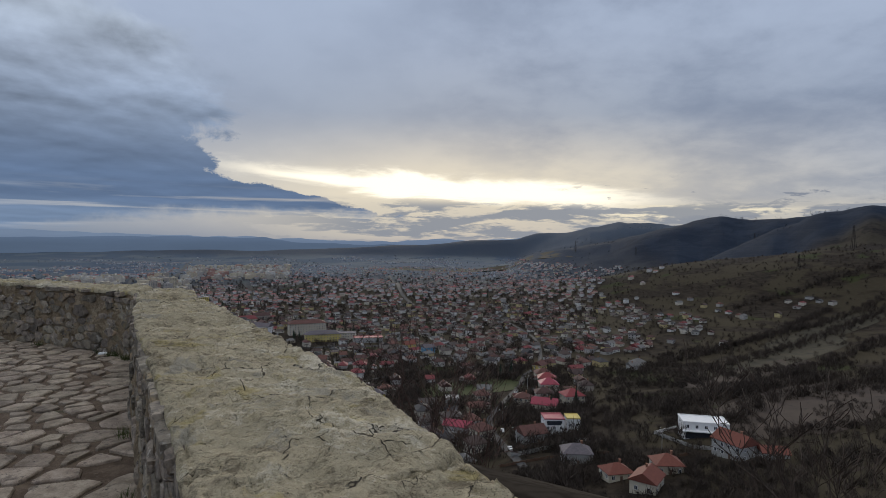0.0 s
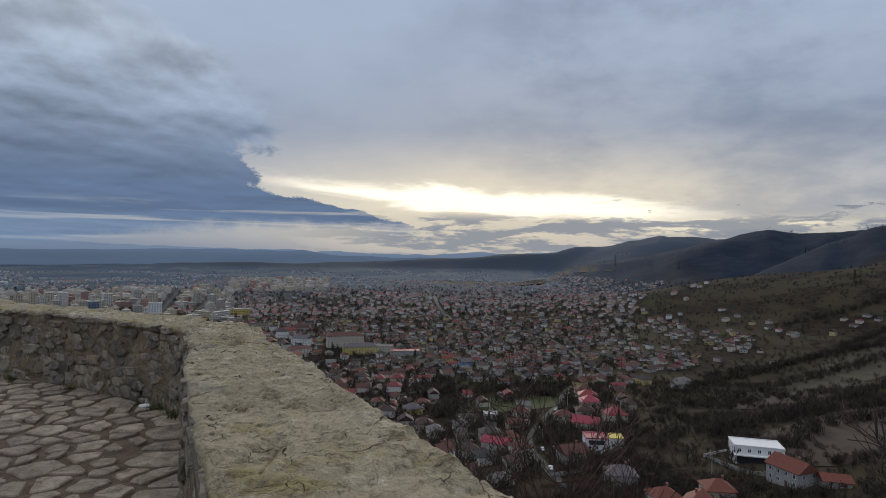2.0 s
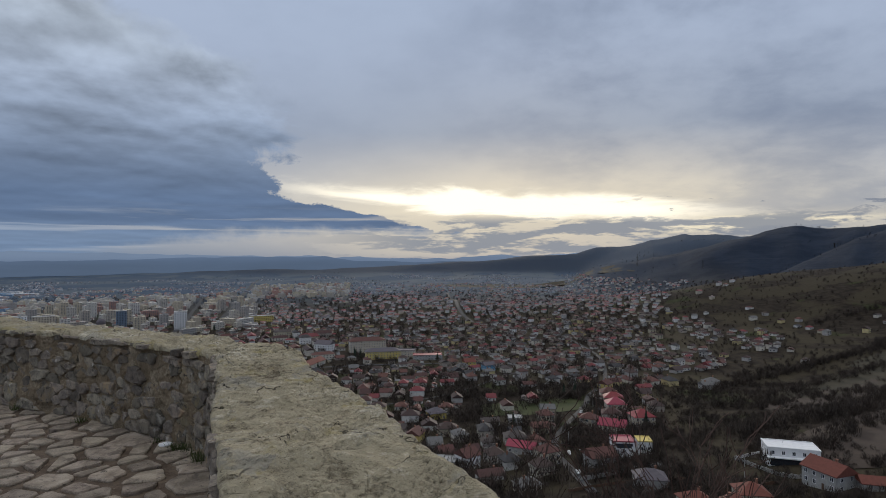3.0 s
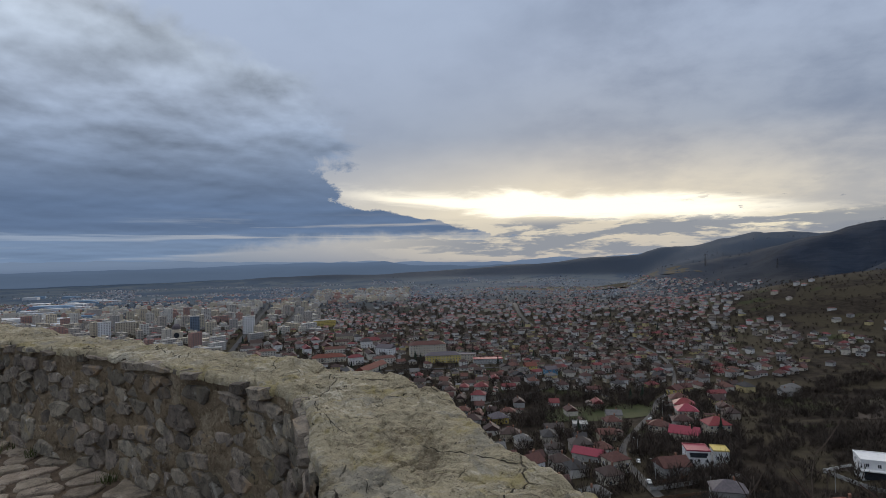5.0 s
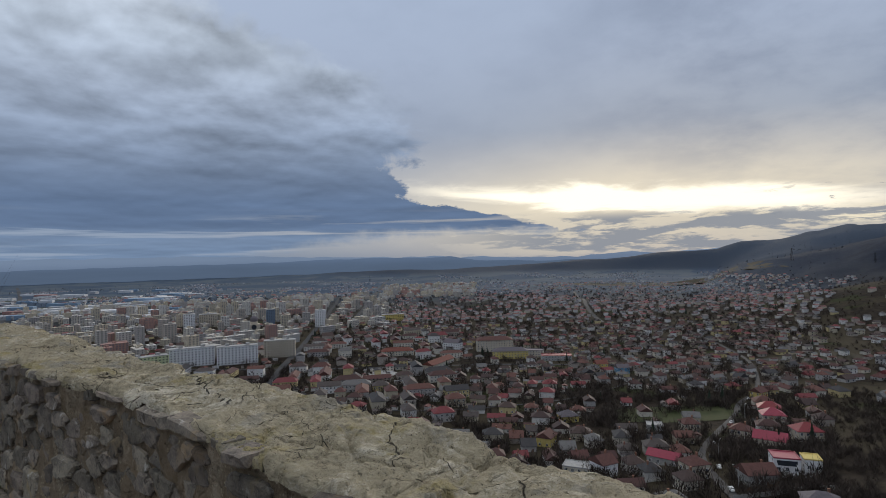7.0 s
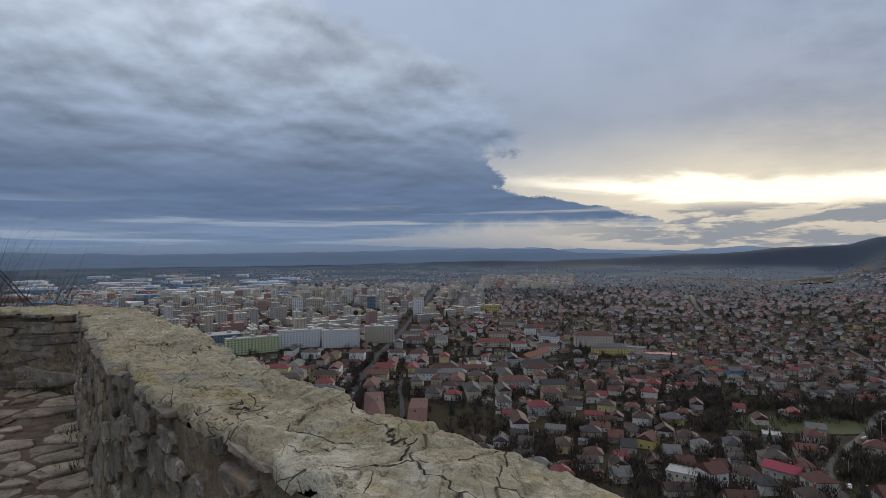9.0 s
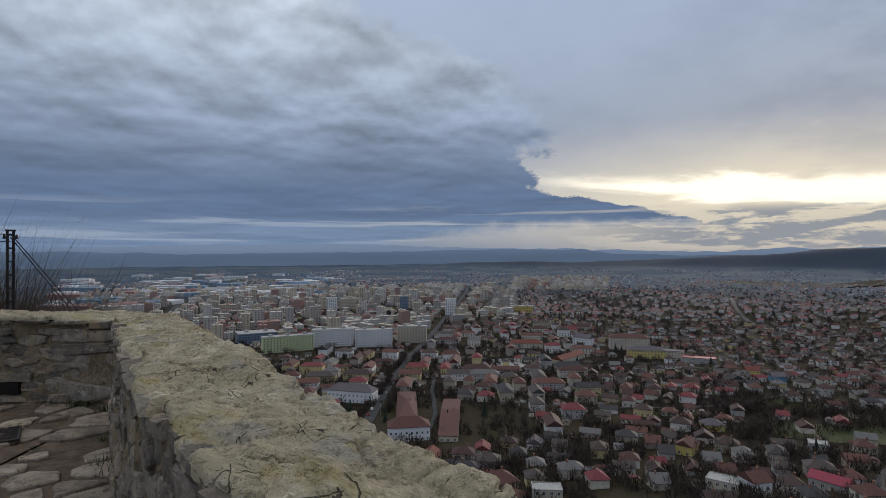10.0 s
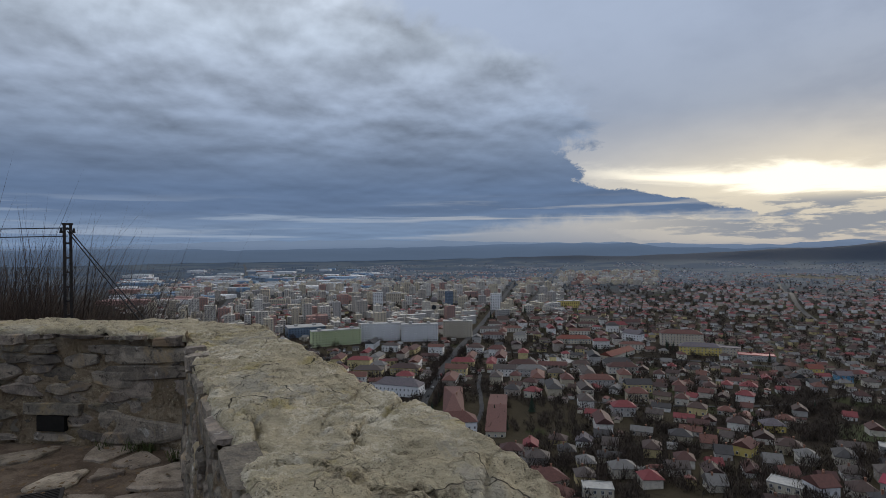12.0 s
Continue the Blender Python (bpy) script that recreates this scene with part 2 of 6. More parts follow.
def weathered(name, dark, mid, pale, moss, relief, coarse=1.6):
    """Rough weathered masonry: blotches, patches, granular speckle, pits and lichen."""
    m = bpy.data.materials.new(name)
    m.use_nodes = True
    t = m.node_tree
    k = Net(t)
    bsdf = t.nodes["Principled BSDF"]
    pos = t.nodes.new("ShaderNodeNewGeometry").outputs["Position"]
    big = k.noise(pos, coarse, 4.0, 0.55, 0.3)
    med = k.noise(pos, 7.0, 6.0, 0.68, 0.4)
    fine = k.noise(pos, 38.0, 5.0, 0.75)
    grit = k.noise(pos, 140.0, 3.0, 0.7)
    tone = k.m("ADD", k.m("ADD", k.m("MULTIPLY", big, 0.30), k.m("MULTIPLY", med, 0.40)), k.m("ADD", k.m("MULTIPLY", fine, 0.22), k.m("MULTIPLY", grit, 0.08)))
    col = k.ramp(tone, [(0.405, dark), (0.475, mid), (0.525, mid), (0.60, pale)])
    col = k.mix(k.m("MULTIPLY", k.step(k.noise(pos, 2.7, 6.0, 0.7, 0.6), 0.54, 0.66), 0.75), col, (*moss, 1))
    col = k.mix(k.m("MULTIPLY", k.step(k.noise(pos, 5.3, 5.0, 0.7, 0.3), 0.60, 0.70), 0.55), col, (*pale, 1))
    col = k.mix(k.m("MULTIPLY", k.step(fine, 0.40, 0.30), 0.75), col, (dark[0] * 0.4, dark[1] * 0.4, dark[2] * 0.4, 1))
    t.links.new(col, bsdf.inputs["Base Color"])
    bsdf.inputs["Roughness"].default_value = 0.95
    bsdf.inputs["Specular IOR Level"].default_value = 0.2
    h = k.m("ADD", k.m("MULTIPLY", med, 0.55), k.m("ADD", k.m("MULTIPLY", fine, 0.4), k.m("MULTIPLY", grit, 0.1)))
    bn = t.nodes.new("ShaderNodeBump")
    bn.inputs["Strength"].default_value, bn.inputs["Distance"].default_value = 1.0, relief
    t.links.new(h, bn.inputs["Height"])
    t.links.new(bn.outputs[0], bsdf.inputs["Normal"])
    return m


M_CAP = weathered("lichen_grown_mortar_cap", (0.20, 0.165, 0.11), (0.46, 0.395, 0.27), (0.70, 0.635, 0.50), (0.41, 0.335, 0.14), 0.07)


def flaky(material, scale, steps, depth, grey):
    """Thin broken layers, speckle of lichen and bared grey patches on a masonry top."""
    t = material.node_tree
    k = Net(t)
    bsdf = t.nodes["Principled BSDF"]
    pos = t.nodes.new("ShaderNodeNewGeometry").outputs["Position"]
    col = bsdf.inputs["Base Color"].links[0].from_socket
    bare = k.step(k.noise(pos, 1.9, 7.0, 0.66, 0.8), 0.56, 0.62)
    col = k.mix(k.m("MULTIPLY", bare, 0.65), col, (*grey, 1))
    dots = k.voronoi(pos, 46.0)
    pale = k.m("MULTIPLY", k.step(dots, 0.32, 0.16), k.step(k.noise(pos, 3.1, 4.0, 0.6), 0.48, 0.60))
    col = k.mix(k.m("MULTIPLY", pale, 0.6), col, (0.60, 0.54, 0.36, 1))
    grit = k.m("MULTIPLY", k.step(k.voronoi(pos, 95.0), 0.30, 0.14), k.step(k.noise(pos, 5.0, 4.0, 0.6), 0.46, 0.58))
    col = k.mix(k.m("MULTIPLY", grit, 0.7), col, (0.085, 0.07, 0.052, 1))
    t.links.new(col, bsdf.inputs["Base Color"])
    s_ = k.m("MULTIPLY", k.noise(pos, scale, 8.0, 0.60, 0.6), steps)
    ledge = k.m("ADD", k.m("FLOOR", s_), k.m("MULTIPLY", k.m("FRACT", s_), 6.0, clamp=True))
    bump = t.nodes.new("ShaderNodeBump")
    bump.inputs["Strength"].default_value, bump.inputs["Distance"].default_value = 1.0, depth
    t.links.new(ledge, bump.inputs["Height"])
    t.links.new(bsdf.inputs["Normal"].links[0].from_socket, bump.inputs["Normal"])
    t.links.new(bump.outputs[0], bsdf.inputs["Normal"])


flaky(M_CAP, 2.6, 11.0, 0.010, (0.36, 0.335, 0.28))


def crack_lines(material):
    """Fine open cracks, broken off here and there."""
    t = material.node_tree
    k = Net(t)
    bsdf = t.nodes["Principled BSDF"]
    pos = t.nodes.new("ShaderNodeNewGeometry").outputs["Position"]
    n = t.nodes.new("ShaderNodeTexNoise")
    n.inputs["Scale"].default_value, n.inputs["Detail"].default_value = 3.0, 4.0
    t.links.new(pos, n.inputs["Vector"])
    add = t.nodes.new("ShaderNodeVectorMath")
    add.operation = "MULTIPLY_ADD"
    t.links.new(n.outputs["Color"], add.inputs[0])
    add.inputs[1].default_value = (0.32, 0.32, 0.0)
    t.links.new(pos, add.inputs[2])
    open_ = None
    for scale, width, lo in ((1.7, 0.007, 0.47), (4.2, 0.010, 0.54)):
        d = k.voronoi(add.outputs[0], scale, "DISTANCE_TO_EDGE")
        line = k.step(d, width, width * 0.25)
        line = k.m("MULTIPLY", line, k.step(k.noise(pos, scale * 0.9, 2.0, 0.5), lo, lo + 0.06))
        open_ = line if open_ is None else k.m("MAXIMUM", open_, line)
    old = bsdf.inputs["Base Color"].links[0].from_socket
    t.links.new(k.mix(k.m("MULTIPLY", open_, 0.9), old, (0.045, 0.038, 0.03, 1)), bsdf.inputs["Base Color"])
    bump = t.nodes.new("ShaderNodeBump")
    bump.invert = True
    bump.inputs["Strength"].default_value, bump.inputs["Distance"].default_value = 1.0, 0.02
    t.links.new(open_, bump.inputs["Height"])
    t.links.new(bsdf.inputs["Normal"].links[0].from_socket, bump.inputs["Normal"])
    t.links.new(bump.outputs[0], bsdf.inputs["Normal"])


crack_lines(M_CAP)
M_MORTAR = weathered("old_lime_mortar", (0.115, 0.082, 0.053), (0.275, 0.21, 0.138), (0.45, 0.37, 0.265), (0.21, 0.155, 0.085), 0.09, 2.2)
flaky(M_MORTAR, 3.4, 8.0, 0.014, (0.24, 0.215, 0.18))
STONE_LOOK = dict(a=(0.125, 0.108, 0.09), b=(0.29, 0.245, 0.19), scale=11.0, rough=0.9, bump=1.0, fine=85.0, spread=0.42, dist=0.035,
                  spots=[((0.30, 0.225, 0.135), 3.0, 0.54, 0.66), ((0.42, 0.39, 0.34), 8.0, 0.60, 0.70), ((0.07, 0.058, 0.046), 17.0, 0.56, 0.66)])
M_STONE = surface("grey_andesite_rubble", per="object", **STONE_LOOK)
M_STONE_REST = surface("grey_andesite_rubble_rest", per="island", **STONE_LOOK)
FLAG_LOOK = dict(a=(0.185, 0.148, 0.112), b=(0.375, 0.312, 0.245), scale=7.0, rough=0.85, bump=1.0, fine=80.0, spread=0.24, dist=0.022,
                 spots=[((0.14, 0.112, 0.09), 5.0, 0.55, 0.66), ((0.10, 0.082, 0.066), 22.0, 0.58, 0.68)])
M_FLAG = surface("worn_flagstone", per="object", **FLAG_LOOK)
M_FLAG_REST = surface("worn_flagstone_rest", per="island", **FLAG_LOOK)
M_DIRT = surface("earth_between_flags", (0.075, 0.052, 0.036), (0.155, 0.115, 0.082), 6.0, 1.0, 1.0, 60.0, dist=0.03,
                 spots=[((0.055, 0.06, 0.028), 2.0, 0.6, 0.7), ((0.22, 0.18, 0.14), 30.0, 0.62, 0.70)])

# ---- the wall's plan ---------------------------------------------------------
INNER = [(2.9, -4.7), (1.1, -1.7), (0.02, 0.08), (-0.73, 1.28), (-1.62, 2.68), (-2.28, 3.72), (-2.72, 4.46), (-3.13, 5.19), (-3.41, 5.69), (-3.63, 6.05), (-3.96, 6.41), (-4.56, 6.73),
         (-5.86, 7.29), (-6.76, 7.55), (-7.83, 7.93), (-8.86, 8.35), (-10, 8.87), (-11.01, 9.35), (-11.56, 9.61)]
OUTER = [(3.85, -4.3), (2.1, -1.5), (1.08, 0.14), (0.39, 1.36), (-0.58, 2.86), (-1.41, 4.01), (-1.86, 4.74), (-2.36, 5.39), (-2.68, 5.84), (-3.04, 6.41), (-3.53, 6.91), (-4.16, 7.19),
         (-5.21, 7.67), (-6.06, 7.89), (-7.26, 8.37), (-8.41, 8.89), (-9.56, 9.33), (-10.71, 9.81), (-11.36, 10.19)]
WALL_TOP = 0.95


def smooth_line(pts, n):
    """n points, evenly spaced in index, on a Catmull-Rom curve through pts."""
    p = np.array([pts[0], *pts, pts[-1]], float)
    out = []
    for u in np.linspace(0, len(pts) - 1.0001, n):
        i, f = int(u), u - int(u)
        a, b, c, d = p[i], p[i + 1], p[i + 2], p[i + 3]
        out.append(0.5 * (2 * b + (c - a) * f + (2 * a - 5 * b + 4 * c - d) * f * f + (3 * b - a - 3 * c + d) * f ** 3))
    return np.array(out)


# ---- the land ----------------------------------------------------------------
TOWN = -118.0


def bump2(x, y, cx, cy, amp, sx, sy=None, turn=0.0):
    c, s = math.cos(radians(turn)), math.sin(radians(turn))
    u, v = (x - cx) * c + (y - cy) * s, -(x - cx) * s + (y - cy) * c
    return amp * np.exp(-0.5 * ((u / sx) ** 2 + (v / (sy or sx)) ** 2))


# the wooded ridges: distance, front and back depth, and the height of the crest in degrees by bearing
RIDGES = [(3700, 900, 700, [(5, -2.2), (8, -0.8), (10.8, 0.08), (12.9, 1.0), (16.1, 1.75), (20, 1.78), (25, 1.6), (40, 1.2), (60, 0.5), (90, -2.2)]),
          (2650, 780, 500, [(4, -2.6), (8, -1.1), (10.8, -0.6), (13, -0.1), (16, 0.5), (19, 1.15), (22, 1.82), (23.6, 2.38), (24.8, 2.6), (26.2, 2.45), (28, 2.3), (31.5, 2.28), (36, 2.1), (60, 1.5), (90, -2.6)]),
          (1850, 520, 400, [(18, -3.8), (22, -2.4), (26, -0.4), (29, 1.3), (31.5, 2.3), (34.3, 2.82), (36.8, 3.1), (42, 3.5), (60, 3.4), (100, -3.8)])]


def land(x, y):
    """Height of the ground, for numbers or arrays."""
    x, y = np.asarray(x, float), np.asarray(y, float)
    r = np.hypot(x, y)
    z = TOWN + 0 * x
    z = z + bump2(x, y, 200, 110, 46, 170, 190)
    z = z + bump2(x, y, 727, 1078, 108, 250, 250)
    z = z + bump2(x, y, 560, 300, 46, 200, 220) + bump2(x, y, 1150, 650, 90, 260, 300)
    z = z + bump2(x, y, 330, 1250, 22, 240, 140) + bump2(x, y, -250, 1330, 20, 130, 110)
    low = z + 0
    az = np.degrees(np.arctan2(x, y))
    for far, front, back, line in RIDGES:
        top = 1.7 + far * np.tan(np.radians(np.interp(az, [p[0] for p in line], [p[1] for p in line])))
        top = top + far * 0.0004 * (np.sin(az * 2.1 + far) + 0.6 * np.sin(az * 4.7 + 2))
        spur = far + 60 * np.sin(az * 0.5 + far * 0.01) + 16 * np.sin(az * 1.7)
        fall = np.exp(-((r - spur) / np.where(r < spur, front, back)) ** 2)
        z = np.maximum(z, TOWN - 20 + (low - TOWN) * 0.3 + (top - TOWN + 20) * fall)
    z = z + bump2(x, y, -150, 4150, 86, 900, 300, 6) + bump2(x, y, 650, 4100, 90, 450, 300)
    z = z + bump2(x, y, -1700, 3600, 34, 700, 260, -18)
    roll = 3.0 * np.sin(x / 90 + 1.3 * np.sin(y / 130)) * np.sin(y / 110 + 0.7) * np.clip((r - 250) / 600, 0, 1)
    z = z + roll * (1 + np.clip((z - TOWN) / 60, 0, 2))
    # the castle hill under the terrace
    d = np.hypot((x + 7) * 0.8, y + 6)
    hill = -1.2 - 0.72 * np.maximum(0, d - 13.5) + 0.9 * np.sin(x / 6) * np.sin(y / 7 + 1) * np.clip((d - 14) / 20, 0, 1)
    z = np.maximum(z, np.minimum(hill, -0.25))
    return z


def ground_mesh():
    rad = np.concatenate([np.linspace(0.5, 16, 26), np.geomspace(17, 4850, 190)])
    ang = np.concatenate([np.arange(-75, 8, 0.6), np.arange(8, 42, 0.25), np.arange(42, 55, 0.6), np.arange(55, 285, 4.0)])
    a, r = np.meshgrid(np.radians(ang), rad, indexing="ij")
    x, y = r * np.sin(a), r * np.cos(a)
    z = land(x, y)
    n, k = r.shape
    verts = np.stack([x, y, z], -1).reshape(-1, 3)
    faces = []
    for i in range(n):
        j = (i + 1) % n
        for q in range(k - 1):
            faces.append((i * k + q, j * k + q, j * k + q + 1, i * k + q + 1))
    centre = len(verts)
    verts = np.vstack([verts, [[0, 0, -0.3]]])
    for i in range(n):
        faces.append((centre, ((i + 1) % n) * k, i * k))
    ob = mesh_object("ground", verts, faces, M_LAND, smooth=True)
    return tagged(ob, "brown winter hillsides and valley floor with green fields, far land tinted blue as haze", "ground", kind="structure")


def land_material():
    m = bpy.data.materials.new("winter_land")
    m.use_nodes = True
    t = m.node_tree
    k = Net(t)
    bsdf = t.nodes["Principled BSDF"]
    pos = t.nodes.new("ShaderNodeNewGeometry").outputs["Position"]
    px_, py_, pz_ = k.split(pos)
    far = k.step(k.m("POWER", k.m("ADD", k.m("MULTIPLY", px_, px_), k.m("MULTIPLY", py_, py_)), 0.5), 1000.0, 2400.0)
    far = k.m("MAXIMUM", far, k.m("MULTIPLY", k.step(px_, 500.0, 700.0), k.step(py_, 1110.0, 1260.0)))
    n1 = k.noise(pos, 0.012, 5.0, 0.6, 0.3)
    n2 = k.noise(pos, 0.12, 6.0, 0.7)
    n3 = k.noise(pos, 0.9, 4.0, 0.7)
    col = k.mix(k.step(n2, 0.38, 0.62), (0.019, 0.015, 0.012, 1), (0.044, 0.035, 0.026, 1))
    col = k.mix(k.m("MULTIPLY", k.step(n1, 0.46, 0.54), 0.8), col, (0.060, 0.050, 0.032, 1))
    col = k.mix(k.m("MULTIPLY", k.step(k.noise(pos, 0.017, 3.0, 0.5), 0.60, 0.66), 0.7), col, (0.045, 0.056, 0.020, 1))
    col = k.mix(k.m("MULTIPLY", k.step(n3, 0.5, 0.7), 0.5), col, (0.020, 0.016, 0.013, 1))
    # far woods and fields: blue distance haze painted into the base colour
    hazy_wood = k.mix(k.step(n1, 0.4, 0.6), (0.017, 0.025, 0.042, 1), (0.025, 0.035, 0.055, 1))
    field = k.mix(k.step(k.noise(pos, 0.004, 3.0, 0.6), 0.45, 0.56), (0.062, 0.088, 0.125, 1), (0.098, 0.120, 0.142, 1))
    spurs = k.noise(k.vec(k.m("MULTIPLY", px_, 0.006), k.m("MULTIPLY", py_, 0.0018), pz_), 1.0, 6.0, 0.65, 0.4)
    hazy_wood = k.mix(k.m("MULTIPLY", k.step(spurs, 0.5, 0.66), 0.6), hazy_wood, (0.034, 0.042, 0.054, 1))
    hazy_wood = k.mix(k.step(py_, 2700.0, 3300.0), hazy_wood, (0.058, 0.076, 0.105, 1))
    hazy_wood = k.mix(k.step(px_, 700.0, 200.0), hazy_wood, (0.042, 0.056, 0.080, 1))
    distance = k.mix(k.m("MAXIMUM", k.step(pz_, -108.0, -80.0), k.step(px_, 420.0, 640.0)), field, hazy_wood)
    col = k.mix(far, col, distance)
    t.links.new(col, bsdf.inputs["Base Color"])
    bsdf.inputs["Roughness"].default_value = 1.0
    bsdf.inputs["Specular IOR Level"].default_value = 0.05
    bn = t.nodes.new("ShaderNodeBump")
    bn.inputs["Strength"].default_value, bn.inputs["Distance"].default_value = 0.6, 1.5
    t.links.new(n2, bn.inputs["Height"])
    t.links.new(bn.outputs[0], bsdf.inputs["Normal"])
    return m


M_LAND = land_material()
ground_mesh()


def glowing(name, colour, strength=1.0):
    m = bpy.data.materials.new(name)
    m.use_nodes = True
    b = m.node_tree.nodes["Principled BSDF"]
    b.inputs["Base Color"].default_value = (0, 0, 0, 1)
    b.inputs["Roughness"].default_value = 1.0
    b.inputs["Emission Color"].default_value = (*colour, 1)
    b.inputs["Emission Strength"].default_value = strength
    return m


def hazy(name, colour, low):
    """A far chain with distance haze painted as glow, paler or darker towards its foot, with faint folds."""
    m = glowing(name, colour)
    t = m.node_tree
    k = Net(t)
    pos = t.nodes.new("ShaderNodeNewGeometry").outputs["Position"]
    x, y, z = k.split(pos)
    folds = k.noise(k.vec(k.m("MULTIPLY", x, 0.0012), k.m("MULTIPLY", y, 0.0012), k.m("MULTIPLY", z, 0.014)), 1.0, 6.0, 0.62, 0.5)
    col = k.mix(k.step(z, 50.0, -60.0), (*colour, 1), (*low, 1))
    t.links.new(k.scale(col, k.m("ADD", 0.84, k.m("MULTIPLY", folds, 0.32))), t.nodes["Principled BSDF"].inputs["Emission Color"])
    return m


def ridge(name, radius, a0, a1, peaks, base, rough, colour, low):
    """A far mountain chain: peaks as (azimuth, width, height) over base, from azimuth a0 to a1."""
    verts, faces = [], []
    n = 260
    for i in range(n):
        a = a0 + (a1 - a0) * i / (n - 1)
        h = base + sum(p[2] * math.exp(-((a - p[0]) / p[1]) ** 2) for p in peaks)
        h += rough * (noise.fractal(Vector((a * 0.35, radius, 0)), 1.0, 2.0, 6) )
        s, c = math.sin(radians(a)), math.cos(radians(a))
        verts += [(s * radius, c * radius, -200), (s * (radius + 40), c * (radius + 40), h)]
        if i:
            faces.append((2 * i - 2, 2 * i, 2 * i + 1, 2 * i - 1))
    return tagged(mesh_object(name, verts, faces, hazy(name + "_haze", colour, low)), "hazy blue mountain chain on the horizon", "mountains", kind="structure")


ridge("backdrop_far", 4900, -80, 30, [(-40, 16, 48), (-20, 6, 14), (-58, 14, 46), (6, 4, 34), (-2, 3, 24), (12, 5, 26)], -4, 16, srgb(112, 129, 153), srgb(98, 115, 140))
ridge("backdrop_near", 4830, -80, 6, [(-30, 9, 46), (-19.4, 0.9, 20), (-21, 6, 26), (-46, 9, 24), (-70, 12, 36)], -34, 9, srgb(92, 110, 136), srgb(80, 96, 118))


# ---- terrace walls -----------------------------------------------------------
def crest(x, y):
    """Height of the wall's top at a place."""
    fall = 0.07 * min(1, max(0, (-10.0 - x) / 1.4))
    return WALL_TOP - fall


# long open cracks in the capping
CRACKS = [[(-8.82, 9.19), (-8.8, 9.03), (-8.77, 8.91), (-8.73, 8.71), (-8.61, 8.59), (-8.57, 8.52)], [(-8.72, 8.31), (-8.61, 8.41), (-8.37, 8.42), (-8.21, 8.47)], [(-9.25, 8.56), (-9.09, 8.56), (-8.84, 8.44)],
          [(-4.01, 6.7), (-3.91, 6.63), (-3.8, 6.49)], [(-4, 6.93), (-3.9, 7.07)], [(-3.76, 6.62), (-3.69, 6.67), (-3.56, 6.53)], [(-3.81, 6.41), (-3.64, 6.31)], [(-4.19, 6.84), (-4.47, 6.91), (-4.79, 6.98)],
          [(0.59, 0.28), (0.71, 0.39), (0.79, 0.51), (0.9, 0.56)], [(-7.37, 8.29), (-7.46, 8.44), (-7.56, 8.6)], [(-7, 7.51), (-6.84, 7.58), (-6.63, 7.58)], [(-6.95, 7.72), (-6.79, 7.86)], [(-6.16, 7.57), (-6.27, 7.79), (-6.26, 7.99)],
          [(-8.92, 8.77), (-8.81, 8.98), (-8.86, 9.1)]]
CRACK_SEGS = [(np.array(a), np.array(b)) for line in CRACKS for a, b in zip(line, line[1:])]
CA, CB = np.array([s[0] for s in CRACK_SEGS]), np.array([s[1] for s in CRACK_SEGS])


def crack_gap(x, y):
    q = np.array((x, y))
    u = CB - CA
    t = np.clip(((q - CA) * u).sum(1) / (u * u).sum(1), 0, 1)
    d = CA + u * t[:, None] - q
    return float(np.sqrt((d * d).sum(1).min()))


